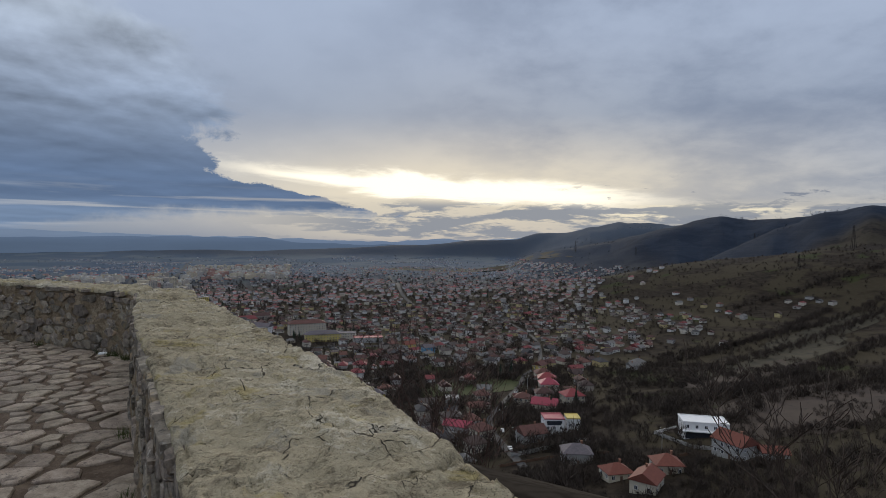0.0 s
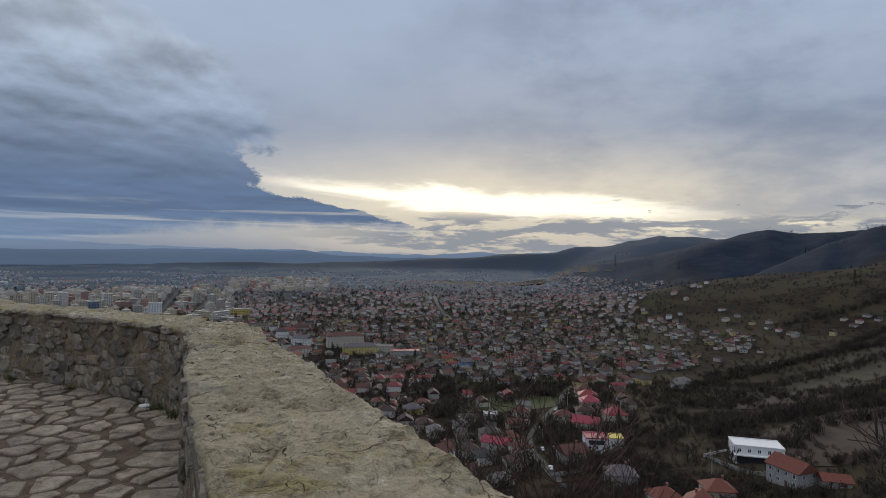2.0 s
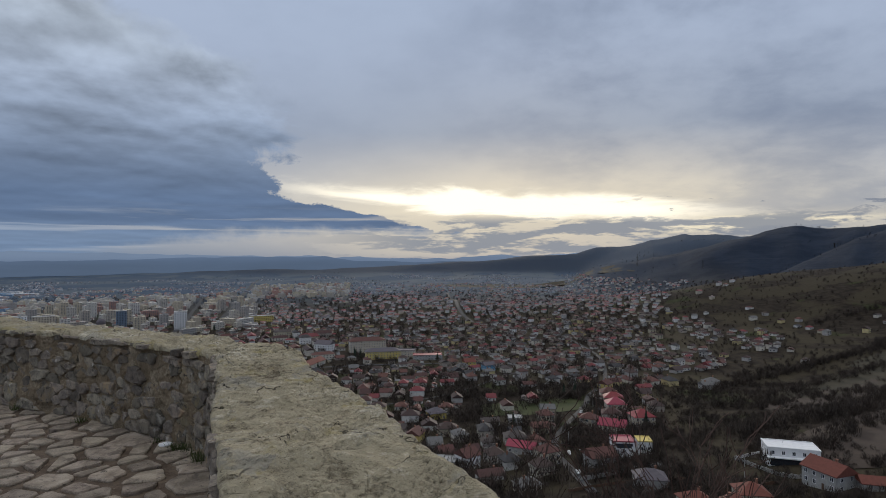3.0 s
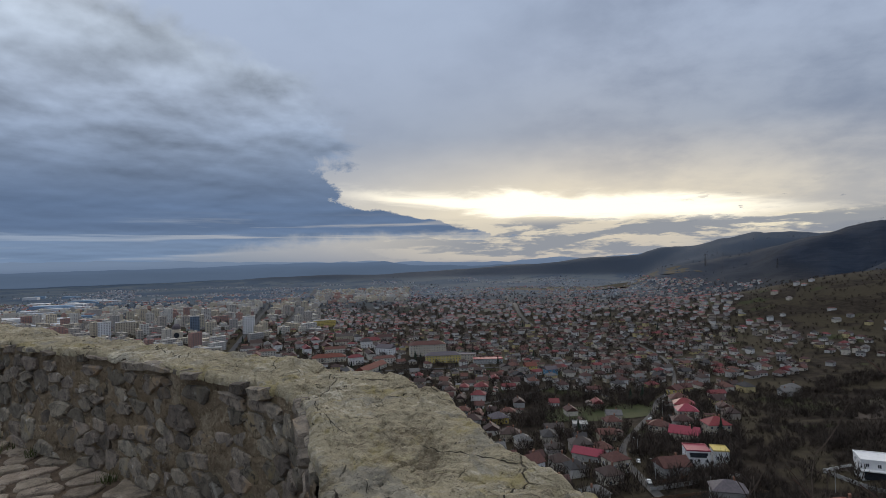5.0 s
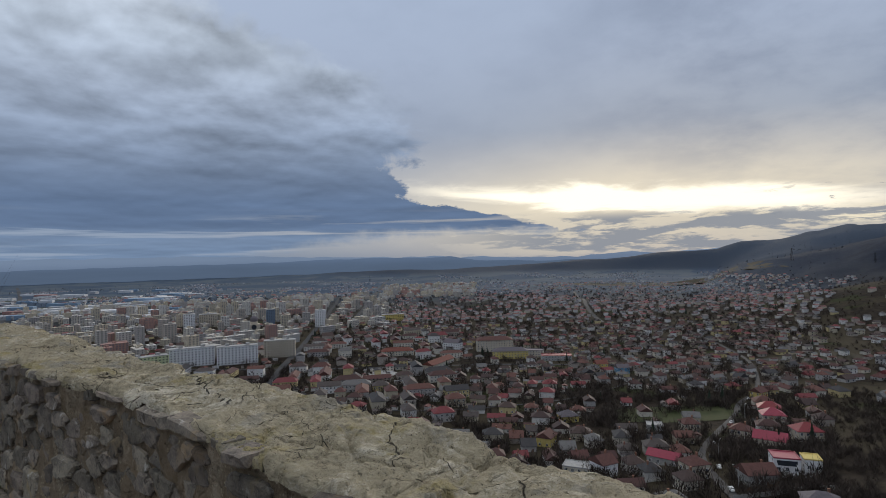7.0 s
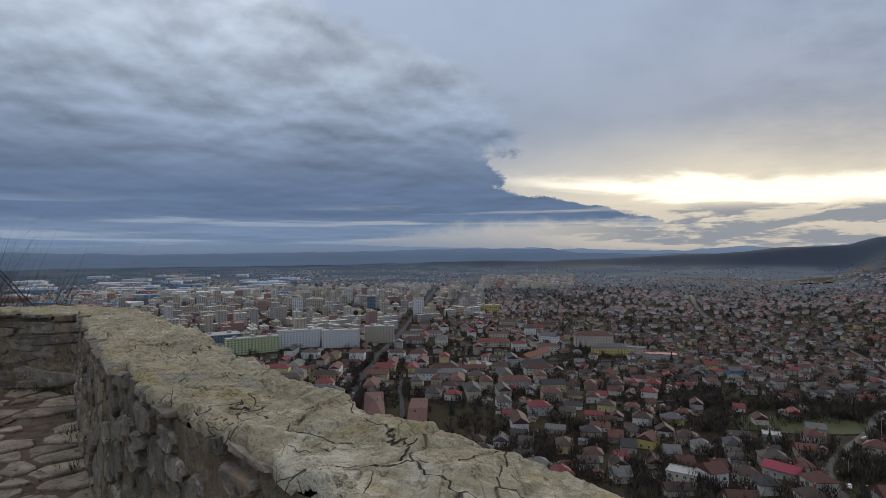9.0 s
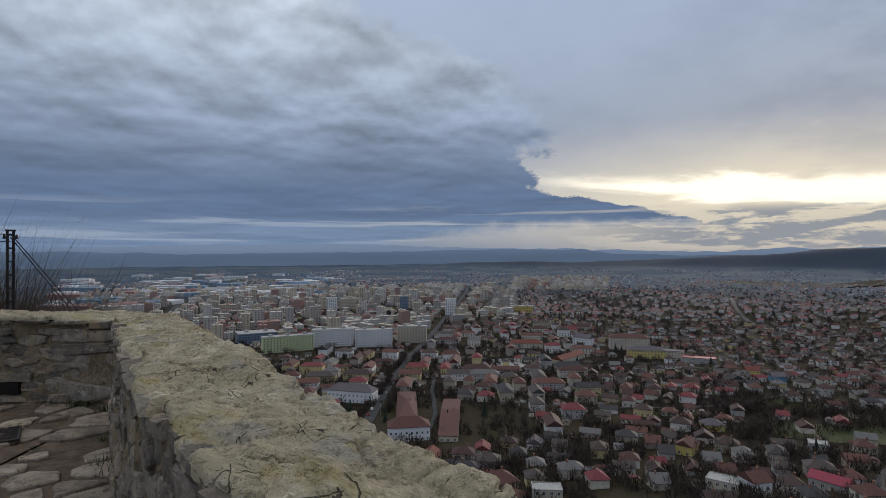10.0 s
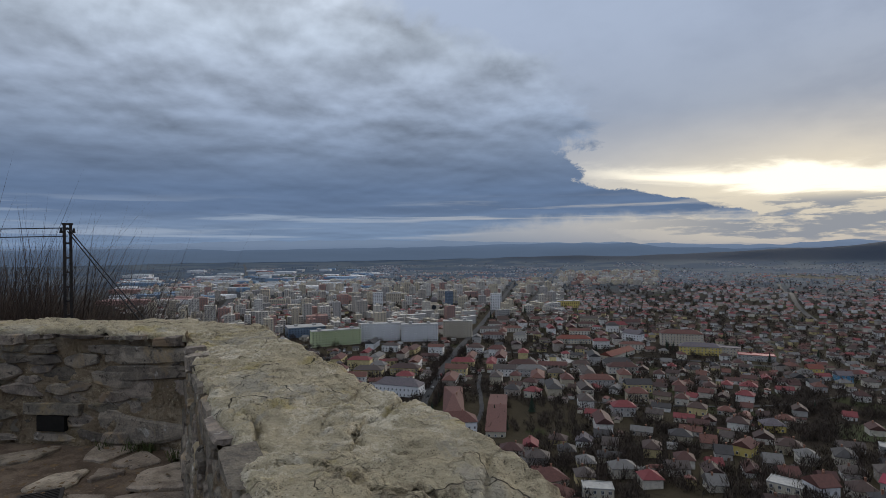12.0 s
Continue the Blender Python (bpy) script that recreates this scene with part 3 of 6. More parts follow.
def wall_top(name, inner, outer, n_len, n_wid, label):
    """A rough capping between two edge lines, with flakes, hollows and open cracks."""
    a, b = smooth_line(inner, n_len), smooth_line(outer, n_len)
    verts, faces = [], []
    for i in range(n_len):
        for j in range(n_wid):
            u = j / (n_wid - 1)
            x, y = a[i] * (1 - u) + b[i] * u
            p = Vector((x, y, 0))
            warp = noise.noise_vector(p * 2.3) * 0.16
            d, _ = noise.voronoi((p + warp) * Vector((1, 1, 1)) * 1.9)
            crack = max(0.0, 1 - (d[1] - d[0]) / 0.020) * (1.0 if noise.noise(p * 1.3 + Vector((5, 2, 0))) > -0.02 else 0.0)
            d2, pts2 = noise.voronoi((p + warp * 0.7) * 4.2)
            flake = noise.noise(pts2[0] * 3.7) * 0.016
            strat = (noise.fractal((p + warp * 0.5) * 1.7, 0.9, 2.1, 6) + 0.35 * noise.noise(p * 7)) * 3.4
            low_ = math.floor(strat)
            ledge = low_ + min(1.0, (strat - low_) * 7.0)
            z = crest(x, y) + noise.fractal(p * 1.1, 1.0, 2.0, 4) * 0.016 + ledge * 0.0125 + flake * 0.5 + noise.fractal(p * 13, 0.55, 2.1, 6) * 0.008 + noise.fractal(p * 4.5, 0.8, 2.1, 4) * 0.008 - 0.022 * crack
            wob = crack_gap(x + 0.03 * noise.noise(p * 14), y + 0.03 * noise.noise(p * 14 + Vector((7, 1, 0))))
            z -= 0.05 * max(0.0, 1 - wob / 0.016)
            edge = min(u, 1 - u)
            z -= 0.022 * max(0.0, 1 - edge / 0.04) ** 2
            nx, ny = (b[i] - a[i]) / np.linalg.norm(b[i] - a[i])
            jag = noise.fractal(Vector((x * 2.6 + y * 2.1, 3.0 if u < 0.5 else 9.0, 0)), 0.7, 2.0, 6) * 0.052 * max(0.0, 1 - edge / 0.2)
            verts.append((x + nx * jag, y + ny * jag, z))
    for i in range(n_len - 1):
        for j in range(n_wid - 1):
            q = i * n_wid + j
            faces.append((q, q + n_wid, q + n_wid + 1, q + 1))
    # a skirt that turns over the edges
    for side in (0, n_wid - 1):
        first = len(verts)
        for i in range(n_len):
            x, y, z = verts[i * n_wid + side]
            deep = 0.028 + 0.014 * noise.noise(Vector((x * 5, y * 5, side)))
            verts.append((x, y, z - deep))
        for i in range(n_len - 1):
            f = (i * n_wid + side, first + i, first + i + 1, (i + 1) * n_wid + side)
            faces.append(f if side == 0 else f[::-1])
    return verts, faces


def wall_face(line, out, n_len, z0, z1, rows=34):
    """A mortar face under a line, set back from it, uneven; out: sign of the side it faces."""
    a = smooth_line(line, n_len)
    verts, faces = [], []
    for i in range(n_len):
        t = a[min(i + 1, n_len - 1)] - a[max(i - 1, 0)]
        t = t / np.linalg.norm(t)
        nx, ny = -t[1] * out, t[0] * out
        for j in range(rows + 1):
            z = z0 + (z1 - z0) * j / rows
            p = Vector((a[i][0], a[i][1], z))
            o = -0.016 + noise.fractal(p * 3.0, 0.8, 2.1, 6) * 0.034 + 0.05 * (1 - j / rows) ** 2
            verts.append((p.x + nx * o, p.y + ny * o, z))
    k = rows + 1
    for i in range(n_len - 1):
        for j in range(rows):
            f = (i * k + j, (i + 1) * k + j, (i + 1) * k + j + 1, i * k + j + 1)
            faces.append(f if out < 0 else f[::-1])
    return verts, faces


WALL3_IN = [(-11.53, 9.63), (-11.96, 9.43), (-12.41, 9.19), (-13.06, 8.77), (-14.01, 7.99), (-15.21, 6.69), (-16.01, 4.89)]
WALL3_OUT = [(-11.39, 10.21), (-12.21, 10.05), (-12.91, 9.71), (-13.61, 9.27), (-14.61, 8.44), (-15.91, 7.04), (-16.81, 5.09)]

parapet = tagged(new("wall_parapet"), "thick rubble-stone parapet wall with a weathered mortar capping", "wall", kind="structure")
v, f = wall_top("cap", INNER, OUTER, 1700, 84, "")
mesh_object("cap", v, f, M_CAP, parapet, True)
v, f = wall_face(INNER, 1, 700, -0.05, WALL_TOP - 0.05)
mesh_object("inner_face", v, f, M_MORTAR, parapet, True)
v, f = wall_face(OUTER, -1, 200, -2.6, WALL_TOP - 0.05)
mesh_object("outer_face", v, f, M_MORTAR, parapet, True)
return_wall = tagged(new("wall_return"), "rubble-stone return wall at the end of the terrace", "wall", kind="structure")
WALL_TOP = 0.87
crest = lambda x, y: WALL_TOP
v, f = wall_top("cap", WALL3_IN, WALL3_OUT, 260, 40, "")
mesh_object("cap", v, f, M_CAP, return_wall, True)
v, f = wall_face(WALL3_IN, 1, 200, -0.05, WALL_TOP - 0.05)
mesh_object("inner_face", v, f, M_MORTAR, return_wall, True)
v, f = wall_face(WALL3_OUT, -1, 100, -2.6, WALL_TOP - 0.05)
mesh_object("outer_face", v, f, M_MORTAR, return_wall, True)

# ---- terrace floor -----------------------------------------------------------
def terrace():
    line = [*map(tuple, smooth_line(INNER, 60)), *map(tuple, smooth_line(WALL3_IN, 20))]
    verts = [(-5.5, 1.0, -0.02)] + [(x, y, -0.02) for x, y in line] + [(-13, -3, -0.02), (-8, -8, -0.02), (-2, -9, -0.02)]
    n = len(verts)
    faces = [(0, i, i + 1) for i in range(1, n - 1)] + [(0, n - 1, 1)]
    return tagged(mesh_object("floor", verts, faces, M_DIRT), "trodden earth bed of the paved terrace", "floor", kind="structure")


floor = terrace()


# ---- town materials ----------------------------------------------------------
ROOFS = [(0.105, 0.042, 0.035), (0.07, 0.032, 0.028), (0.135, 0.058, 0.044), (0.06, 0.036, 0.032), (0.08, 0.064, 0.058), (0.19, 0.042, 0.045), (0.082, 0.037, 0.031), (0.05, 0.047, 0.048), (0.07, 0.044, 0.037), (0.15, 0.145, 0.14)]
WALLS = [(0.60, 0.56, 0.49), (0.74, 0.73, 0.71), (0.50, 0.44, 0.33), (0.60, 0.50, 0.26), (0.44, 0.42, 0.40), (0.66, 0.61, 0.52), (0.40, 0.35, 0.30), (0.70, 0.68, 0.64)]
M_ROOF = palette("clay_tile_roofs", ROOFS)
M_ROOF_FAR = palette("far_clay_tile_roofs", ROOFS, "island")
M_WALL = palette("rendered_house_walls", WALLS)
M_WALL_FAR = palette("far_rendered_walls", [tuple(min(0.8, 1.05 * q) for q in c) for c in WALLS], "island", dirt=0.3)
M_BLOCK_FAR = palette("far_block_panels", [(0.52, 0.49, 0.44), (0.58, 0.54, 0.47), (0.44, 0.40, 0.35), (0.62, 0.60, 0.56), (0.54, 0.47, 0.36), (0.40, 0.38, 0.36), (0.54, 0.48, 0.37), (0.40, 0.24, 0.20)], "island", dirt=0.4)
M_GLASS = surface("dark_window_glass", (0.03, 0.035, 0.045), (0.05, 0.055, 0.065), 2.0, 0.2, 0.0)
M_PANE_FAR = surface("far_window_bands", (0.12, 0.125, 0.135), (0.17, 0.17, 0.175), 0.3, 0.5, 0.0)
M_BRICK = surface("chimney_brick", (0.22, 0.10, 0.07), (0.30, 0.16, 0.11), 3.0, 0.9, 0.3)
M_DOOR = surface("brown_door", (0.10, 0.06, 0.04), (0.15, 0.09, 0.06), 3.0, 0.6, 0.1)
M_CONC = surface("grey_concrete", (0.30, 0.30, 0.29), (0.42, 0.41, 0.39), 0.5, 0.9, 0.2)
M_ROADS = surface("pale_asphalt", (0.042, 0.041, 0.042), (0.066, 0.065, 0.066), 0.2, 0.9, 0.1)
M_RED = surface("red_metal_tile_roof", (0.25, 0.04, 0.045), (0.19, 0.034, 0.038), 1.0, 0.6, 0.1)
M_PINK = surface("crimson_metal_roof", (0.31, 0.045, 0.075), (0.25, 0.038, 0.06), 1.0, 0.55, 0.1)
M_ORANGE = surface("orange_tile_roof", (0.19, 0.065, 0.046), (0.145, 0.052, 0.038), 1.0, 0.8, 0.2)
M_MAROON = surface("maroon_tile_roof", (0.095, 0.044, 0.038), (0.135, 0.064, 0.052), 1.0, 0.8, 0.2)
M_GREYROOF = surface("slate_grey_roof", (0.10, 0.09, 0.10), (0.15, 0.13, 0.14), 1.0, 0.8, 0.2)
M_WHITE = surface("white_render", (0.72, 0.72, 0.72), (0.80, 0.80, 0.80), 0.6, 0.8, 0.05)
M_CREAM = surface("cream_render", (0.52, 0.47, 0.37), (0.60, 0.55, 0.45), 0.6, 0.85, 0.05)
M_YELLOW = surface("yellow_render", (0.58, 0.45, 0.13), (0.64, 0.52, 0.20), 0.6, 0.85, 0.05)
M_LIME = surface("lime_green_render", (0.50, 0.56, 0.30), (0.58, 0.63, 0.40), 0.3, 0.85, 0.05)
M_BLUE = surface("blue_render", (0.10, 0.26, 0.42), (0.14, 0.32, 0.48), 0.6, 0.8, 0.05)
M_BEIGE = surface("beige_panel_render", (0.48, 0.42, 0.33), (0.55, 0.49, 0.40), 0.3, 0.85, 0.05)
M_MALL = surface("blue_grey_glazing", (0.13, 0.18, 0.25), (0.18, 0.24, 0.32), 0.4, 0.3, 0.0)


def hip_roof(w, d, z, rise, over, kind):
    """Solid roof over a w x d plan, eaves at z."""
    bm = bmesh.new()
    a, b = w / 2 + over, d / 2 + over
    e0 = [bm.verts.new(p) for p in ((-a, -b, z - 0.2), (a, -b, z - 0.2), (a, b, z - 0.2), (-a, b, z - 0.2))]
    e1 = [bm.verts.new(p) for p in ((-a, -b, z), (a, -b, z), (a, b, z), (-a, b, z))]
    cut = 0.0 if kind == "gable" else min(b, a * 0.92)
    r = [bm.verts.new((-a + cut, 0, z + rise)), bm.verts.new((a - cut, 0, z + rise))]
    bm.faces.new(e0[::-1])
    for i in range(4):
        bm.faces.new((e0[i], e0[(i + 1) % 4], e1[(i + 1) % 4], e1[i]))
    bm.faces.new((e1[0], e1[1], r[1], r[0]))
    bm.faces.new((e1[1], e1[2], r[1]))
    bm.faces.new((e1[2], e1[3], r[0], r[1]))
    bm.faces.new((e1[3], e1[0], r[0]))
    return bm


WINDOW_MESH = {}


def window(parent, x, y, z, turn, w=1.1, h=1.35):
    """A framed window on a wall; its frame is a part of it."""
    key = (w, h)
    if key not in WINDOW_MESH:
        g = bmesh.new()
        box(g, -w / 2, -0.03, -h / 2, w / 2, 0.02, h / 2)
        f = bmesh.new()
        for q in ((-w / 2 - 0.1, -h / 2 - 0.1, w / 2 + 0.1, -h / 2), (-w / 2 - 0.1, h / 2, w / 2 + 0.1, h / 2 + 0.1),
                  (-w / 2 - 0.1, -h / 2, -w / 2, h / 2), (w / 2, -h / 2, w / 2 + 0.1, h / 2), (-0.04, -h / 2, 0.04, h / 2)):
            box(f, q[0], -0.07, q[1], q[2], 0.02, q[3])
        me = []
        for nm, bm, mt in (("window", g, M_GLASS), ("frame", f, M_WHITE)):
            m = bpy.data.meshes.new(nm)
            bm.to_mesh(m)
            bm.free()
            m.materials.append(mt)
            me.append(m)
        WINDOW_MESH[key] = me
    ob = new("window", WINDOW_MESH[key][0])
    ob.parent = parent
    ob.matrix_local = pose(x, y, z, 0, 0, turn)
    fr = new("frame", WINDOW_MESH[key][1])
    fr.parent = ob
    return ob


def house(w, d, storeys, roof="hip", wall_mat=None, roof_mat=None, rise=None, sides=3, label="", chimney=True, category="house", frames=True, storey=2.9):
    ob = tagged(new("house" if category == "house" else category.replace(" ", "_")), label, category)
    h = storeys * storey
    bm = boxed(-w / 2, -d / 2, -6, w / 2, d / 2, h)
    rise = rise or d * 0.34
    if roof == "gable":
        for s in (-1, 1):
            x = s * w / 2
            vs = [bm.verts.new((x, -d / 2, h)), bm.verts.new((x, d / 2, h)), bm.verts.new((x, 0, h + rise * 0.93))]
            bm.faces.new(vs if s > 0 else vs[::-1])
    part("wall", bm, wall_mat or M_WALL, ob)
    if roof == "flat":
        bm = bmesh.new()
        for q in ((-w / 2 - 0.2, -d / 2 - 0.2, w / 2 + 0.2, -d / 2 + 0.15), (-w / 2 - 0.2, d / 2 - 0.15, w / 2 + 0.2, d / 2 + 0.2),
                  (-w / 2 - 0.2, -d / 2 + 0.15, -w / 2 + 0.15, d / 2 - 0.15), (w / 2 - 0.15, -d / 2 + 0.15, w / 2 + 0.2, d / 2 - 0.15)):
            box(bm, q[0], q[1], h + 0.004, q[2], q[3], h + 0.55)
        box(bm, -w / 2 + 0.15, -d / 2 + 0.15, h + 0.004, w / 2 - 0.15, d / 2 - 0.15, h + 0.2)
        part("roof", bm, roof_mat or M_CONC, ob)
    else:
        part("roof", hip_roof(w, d, h + 0.15, rise, 0.55, roof), roof_mat or M_ROOF, ob)
    if chimney and roof != "flat":
        bm = boxed(w * 0.16, 0.4, h, w * 0.16 + 0.7, 1.1, h + rise + 0.8)
        box(bm, w * 0.16 - 0.1, 0.3, h + rise + 0.8, w * 0.16 + 0.8, 1.2, h + rise + 0.95)
        part("chimney", bm, M_BRICK, ob)
    n = max(2, int(w / 3.2))
    for s in range(max(1, int(storeys))):
        for i in range(n):
            x = -w / 2 + w * (i + 0.5) / n
            if s == 0 and i == n // 2 and category == "house":
                part("door", boxed(x - 0.5, -d / 2 - 0.05, -0.2, x + 0.5, -d / 2 + 0.05, 2.0), M_DOOR, ob)
            else:
                window(ob, x, -d / 2 - 0.01, 1.6 + s * storey, 0)
        if sides > 1:
            m = max(1, int(d / 4))
            for i in range(m):
                y = -d / 2 + d * (i + 0.5) / m
                window(ob, w / 2 + 0.01, y, 1.6 + s * storey, 90)
                if sides > 2:
                    window(ob, -w / 2 - 0.01, y, 1.6 + s * storey, -90)
    return ob


def stand(ob, x, y, rz):
    ob.matrix_world = pose(x, y, float(land(x, y)), 0, 0, rz)
    return ob


def facing(x, y):
    """The turn that shows a thing's front to the terrace."""
    return math.degrees(math.atan2(-x, y))


TAKEN = []


def named_house(x, y, w, d, storeys, roof, wall_mat, roof_mat, turn, label, **kw):
    ob = house(w, d, storeys, roof, wall_mat, roof_mat, label=label, **kw)
    stand(ob, x, y, facing(x, y) + turn)
    TAKEN.append((x, y, max(w, d) * 0.62))
    return ob


# ---- buildings that stand out ------------------------------------------------
modern = named_house(112, 252, 19, 11, 2, "flat", M_WHITE, M_WHITE, 14, "white modern flat-roofed villa with a dark recessed ground floor", storey=3.3)
part("ground_floor", boxed(-8.5, -5.6, -0.5, 9.7, -5.4, 2.9), M_GLASS, modern, "dark glazed ground floor")
part("upper_slab", boxed(-9.9, -7.4, 3.0, 9.9, -5.5, 3.4), M_WHITE, modern)
named_house(110, 219, 13, 10, 2, "gable", M_CONC, M_ORANGE, -38, "grey rendered house with a red gabled roof")
named_house(121, 212, 9, 6, 0.8, "gable", M_CONC, M_ORANGE, 20, "low shed with an orange tiled roof", chimney=False)
named_house(62, 212, 10, 8, 1, "hip", M_CREAM, M_ORANGE, 30, "single-storey house with an orange-red hipped roof")
named_house(69, 198, 11, 9, 1.4, "gable", M_CREAM, M_ORANGE, 75, "house with steep orange-red tiled gables")
named_house(81, 212, 10, 9, 1.2, "hip", M_BEIGE, M_ORANGE, 20, "small house with a red pyramid roof")
named_house(52, 236, 12, 9, 1.6, "hip", M_CONC, M_GREYROOF, 10, "grey house with a mauve-grey hipped roof")
wy = named_house(50, 284, 10, 10, 3, "flat", M_WHITE, M_PINK, 12, "white three-storey house with a crimson roof edge and wide loggia")
part("loggia", boxed(-3.6, -5.15, 5.9, 3.4, -4.95, 8.0), M_GLASS, wy, "dark glazed loggia")
named_house(60, 284, 6.5, 8, 2.6, "flat", M_WHITE, M_YELLOW, 12, "white rounded house wing with a yellow roof terrace")
named_house(55, 341, 15, 10, 1.6, "gable", M_CREAM, M_PINK, -8, "cream house under a long crimson metal roof")
named_house(75, 358, 13, 11, 2, "hip", M_CREAM, M_RED, 25, "cream two-storey house with a red hipped roof")
named_house(68, 408, 13, 11, 2, "hip", M_BEIGE, M_PINK, 12, "beige house with balconies and a crimson roof")
named_house(44, 361, 10, 9, 2, "hip", M_CREAM, M_MAROON, -15, "cream house with a dark red hipped roof")
named_house(18, 378, 10, 9, 2, "hip", M_CREAM, M_MAROON, 20, "cream cubic house with a maroon pyramid roof")
named_house(38, 275, 13, 10, 1.6, "gable", M_CONC, M_MAROON, 30, "grey house with dark maroon gables")
named_house(2, 307, 15, 8, 1.3, "gable", M_CONC, M_PINK, -20, "low house with a bright crimson metal roof")
named_house(14, 283, 10, 9, 2.4, "hip", M_CREAM, M_MAROON, 35, "tall cream house with a dark tiled roof")
named_house(-2, 372, 9, 8, 2, "flat", M_CONC, M_CONC, 5, "grey unfinished flat-roofed house")
named_house(72, 440, 14, 11, 1.5, "hip", M_BEIGE, M_RED, 5, "house with a broad weathered red hipped roof")
named_house(72, 462, 13, 11, 1.5, "hip", M_BEIGE, M_MAROON, 12, "house with a broad brown-red hipped roof")
named_house(74, 492, 10, 9, 2, "gable", M_YELLOW, M_MAROON, 60, "yellow house with a brown roof")
named_house(-141, 311, 8, 9, 1.2, "gable", M_WHITE, M_GREYROOF, 86, "small white house with a sharp grey gable")
named_house(-63, 341, 11, 9, 1.8, "gable", M_YELLOW, M_MAROON, 70, "yellow gabled house with a brown roof")
named_house(-58, 398, 12, 10, 1.5, "hip", M_YELLOW, M_GREYROOF, 20, "yellow-green house with a dark hipped roof")
named_house(-190, 700, 46, 16, 5, "hip", M_BEIGE, M_MAROON, 8, "large beige institutional block with a brown hipped roof", category="school", rise=4)
named_house(-159, 655, 41, 13, 3, "hip", M_YELLOW, M_GREYROOF, 6, "long pale yellow school with a dark hipped roof", category="school", rise=4)
named_house(-243, 690, 22, 13, 3.4, "gable", M_WHITE, M_GREYROOF, -30, "white hall with a steep grey roof", category="hall")
named_house(-226, 592, 52, 13, 1.6, "gable", M_CREAM, M_ORANGE, 62, "long low hall with an orange-brown gabled roof", category="hall", rise=4)
named_house(-299, 640, 40, 13, 2, "hip", M_CREAM, M_ORANGE, 4, "long cream building with an orange-red roof", category="hall", rise=4)
named_house(-105, 656, 34, 15, 2, "flat", M_CONC, M_RED, 4, "low hall with a flat red roof", category="hall")
named_house(-135, 668, 26, 14, 3, "flat", M_BEIGE, M_GREYROOF, -4, "flat-roofed brick and glass school wing", category="school")
named_house(-218, 290, 26, 14, 2.4, "hip", M_WHITE, M_MAROON, 4, "white schoolhouse with arched windows and a red-brown hipped roof", category="school", rise=5, storey=3.6)
named_house(-254, 336, 14, 82, 1.6, "hip", M_CREAM, M_MAROON, 0, "long schoolhouse wing with a weathered red roof", category="school wing", rise=5, sides=2)
named_house(-214, 333, 12, 86, 1.4, "gable", M_CREAM, M_MAROON, -2, "long tiled wing beside a narrow lane", category="school wing", rise=4.5, sides=2)
named_house(-311, 340, 38, 13, 2.2, "hip", M_WHITE, M_GREYROOF, -24, "ornate white town house with a dark mansard roof and gable tops", category="town house", rise=5, storey=4.0)
named_house(-183, 264, 13, 10, 1, "gable", M_CREAM, M_ORANGE, 78, "hall with a plain orange tiled roof")
named_house(-133, 248, 18, 13, 1.2, "hip", M_CREAM, M_MAROON, 25, "villa with many maroon tiled roof faces")
named_house(-120, 236, 12, 9, 1, "hip", M_CREAM, M_MAROON, -30, "annexe with a maroon tiled roof")
named_house(-105, 243, 13, 8, 2, "flat", M_CREAM, M_CONC, 6, "pale two-storey house with a flat grey roof")
named_house(-38, 284, 13, 9, 2, "flat", M_CREAM, M_CONC, -12, "pale flat-roofed house with a stepped terrace")
named_house(-26, 286, 9, 10, 2.4, "gable", M_WHITE, M_MAROON, 40, "white house with a steep tiled gable")
named_house(-52, 610, 12, 10, 2, "gable", M_YELLOW, M_ORANGE, 20, "ochre house with an orange roof")
named_house(-30, 590, 12, 9, 2, "gable", M_BLUE, M_GREYROOF, 25, "bright blue house with a grey roof")

# ---- apartment blocks --------------------------------------------------------
M_BLOCKS = palette("block_panels", [(0.50, 0.49, 0.46), (0.55, 0.53, 0.48), (0.44, 0.41, 0.36), (0.58, 0.57, 0.56), (0.52, 0.45, 0.33)], dirt=0.4)


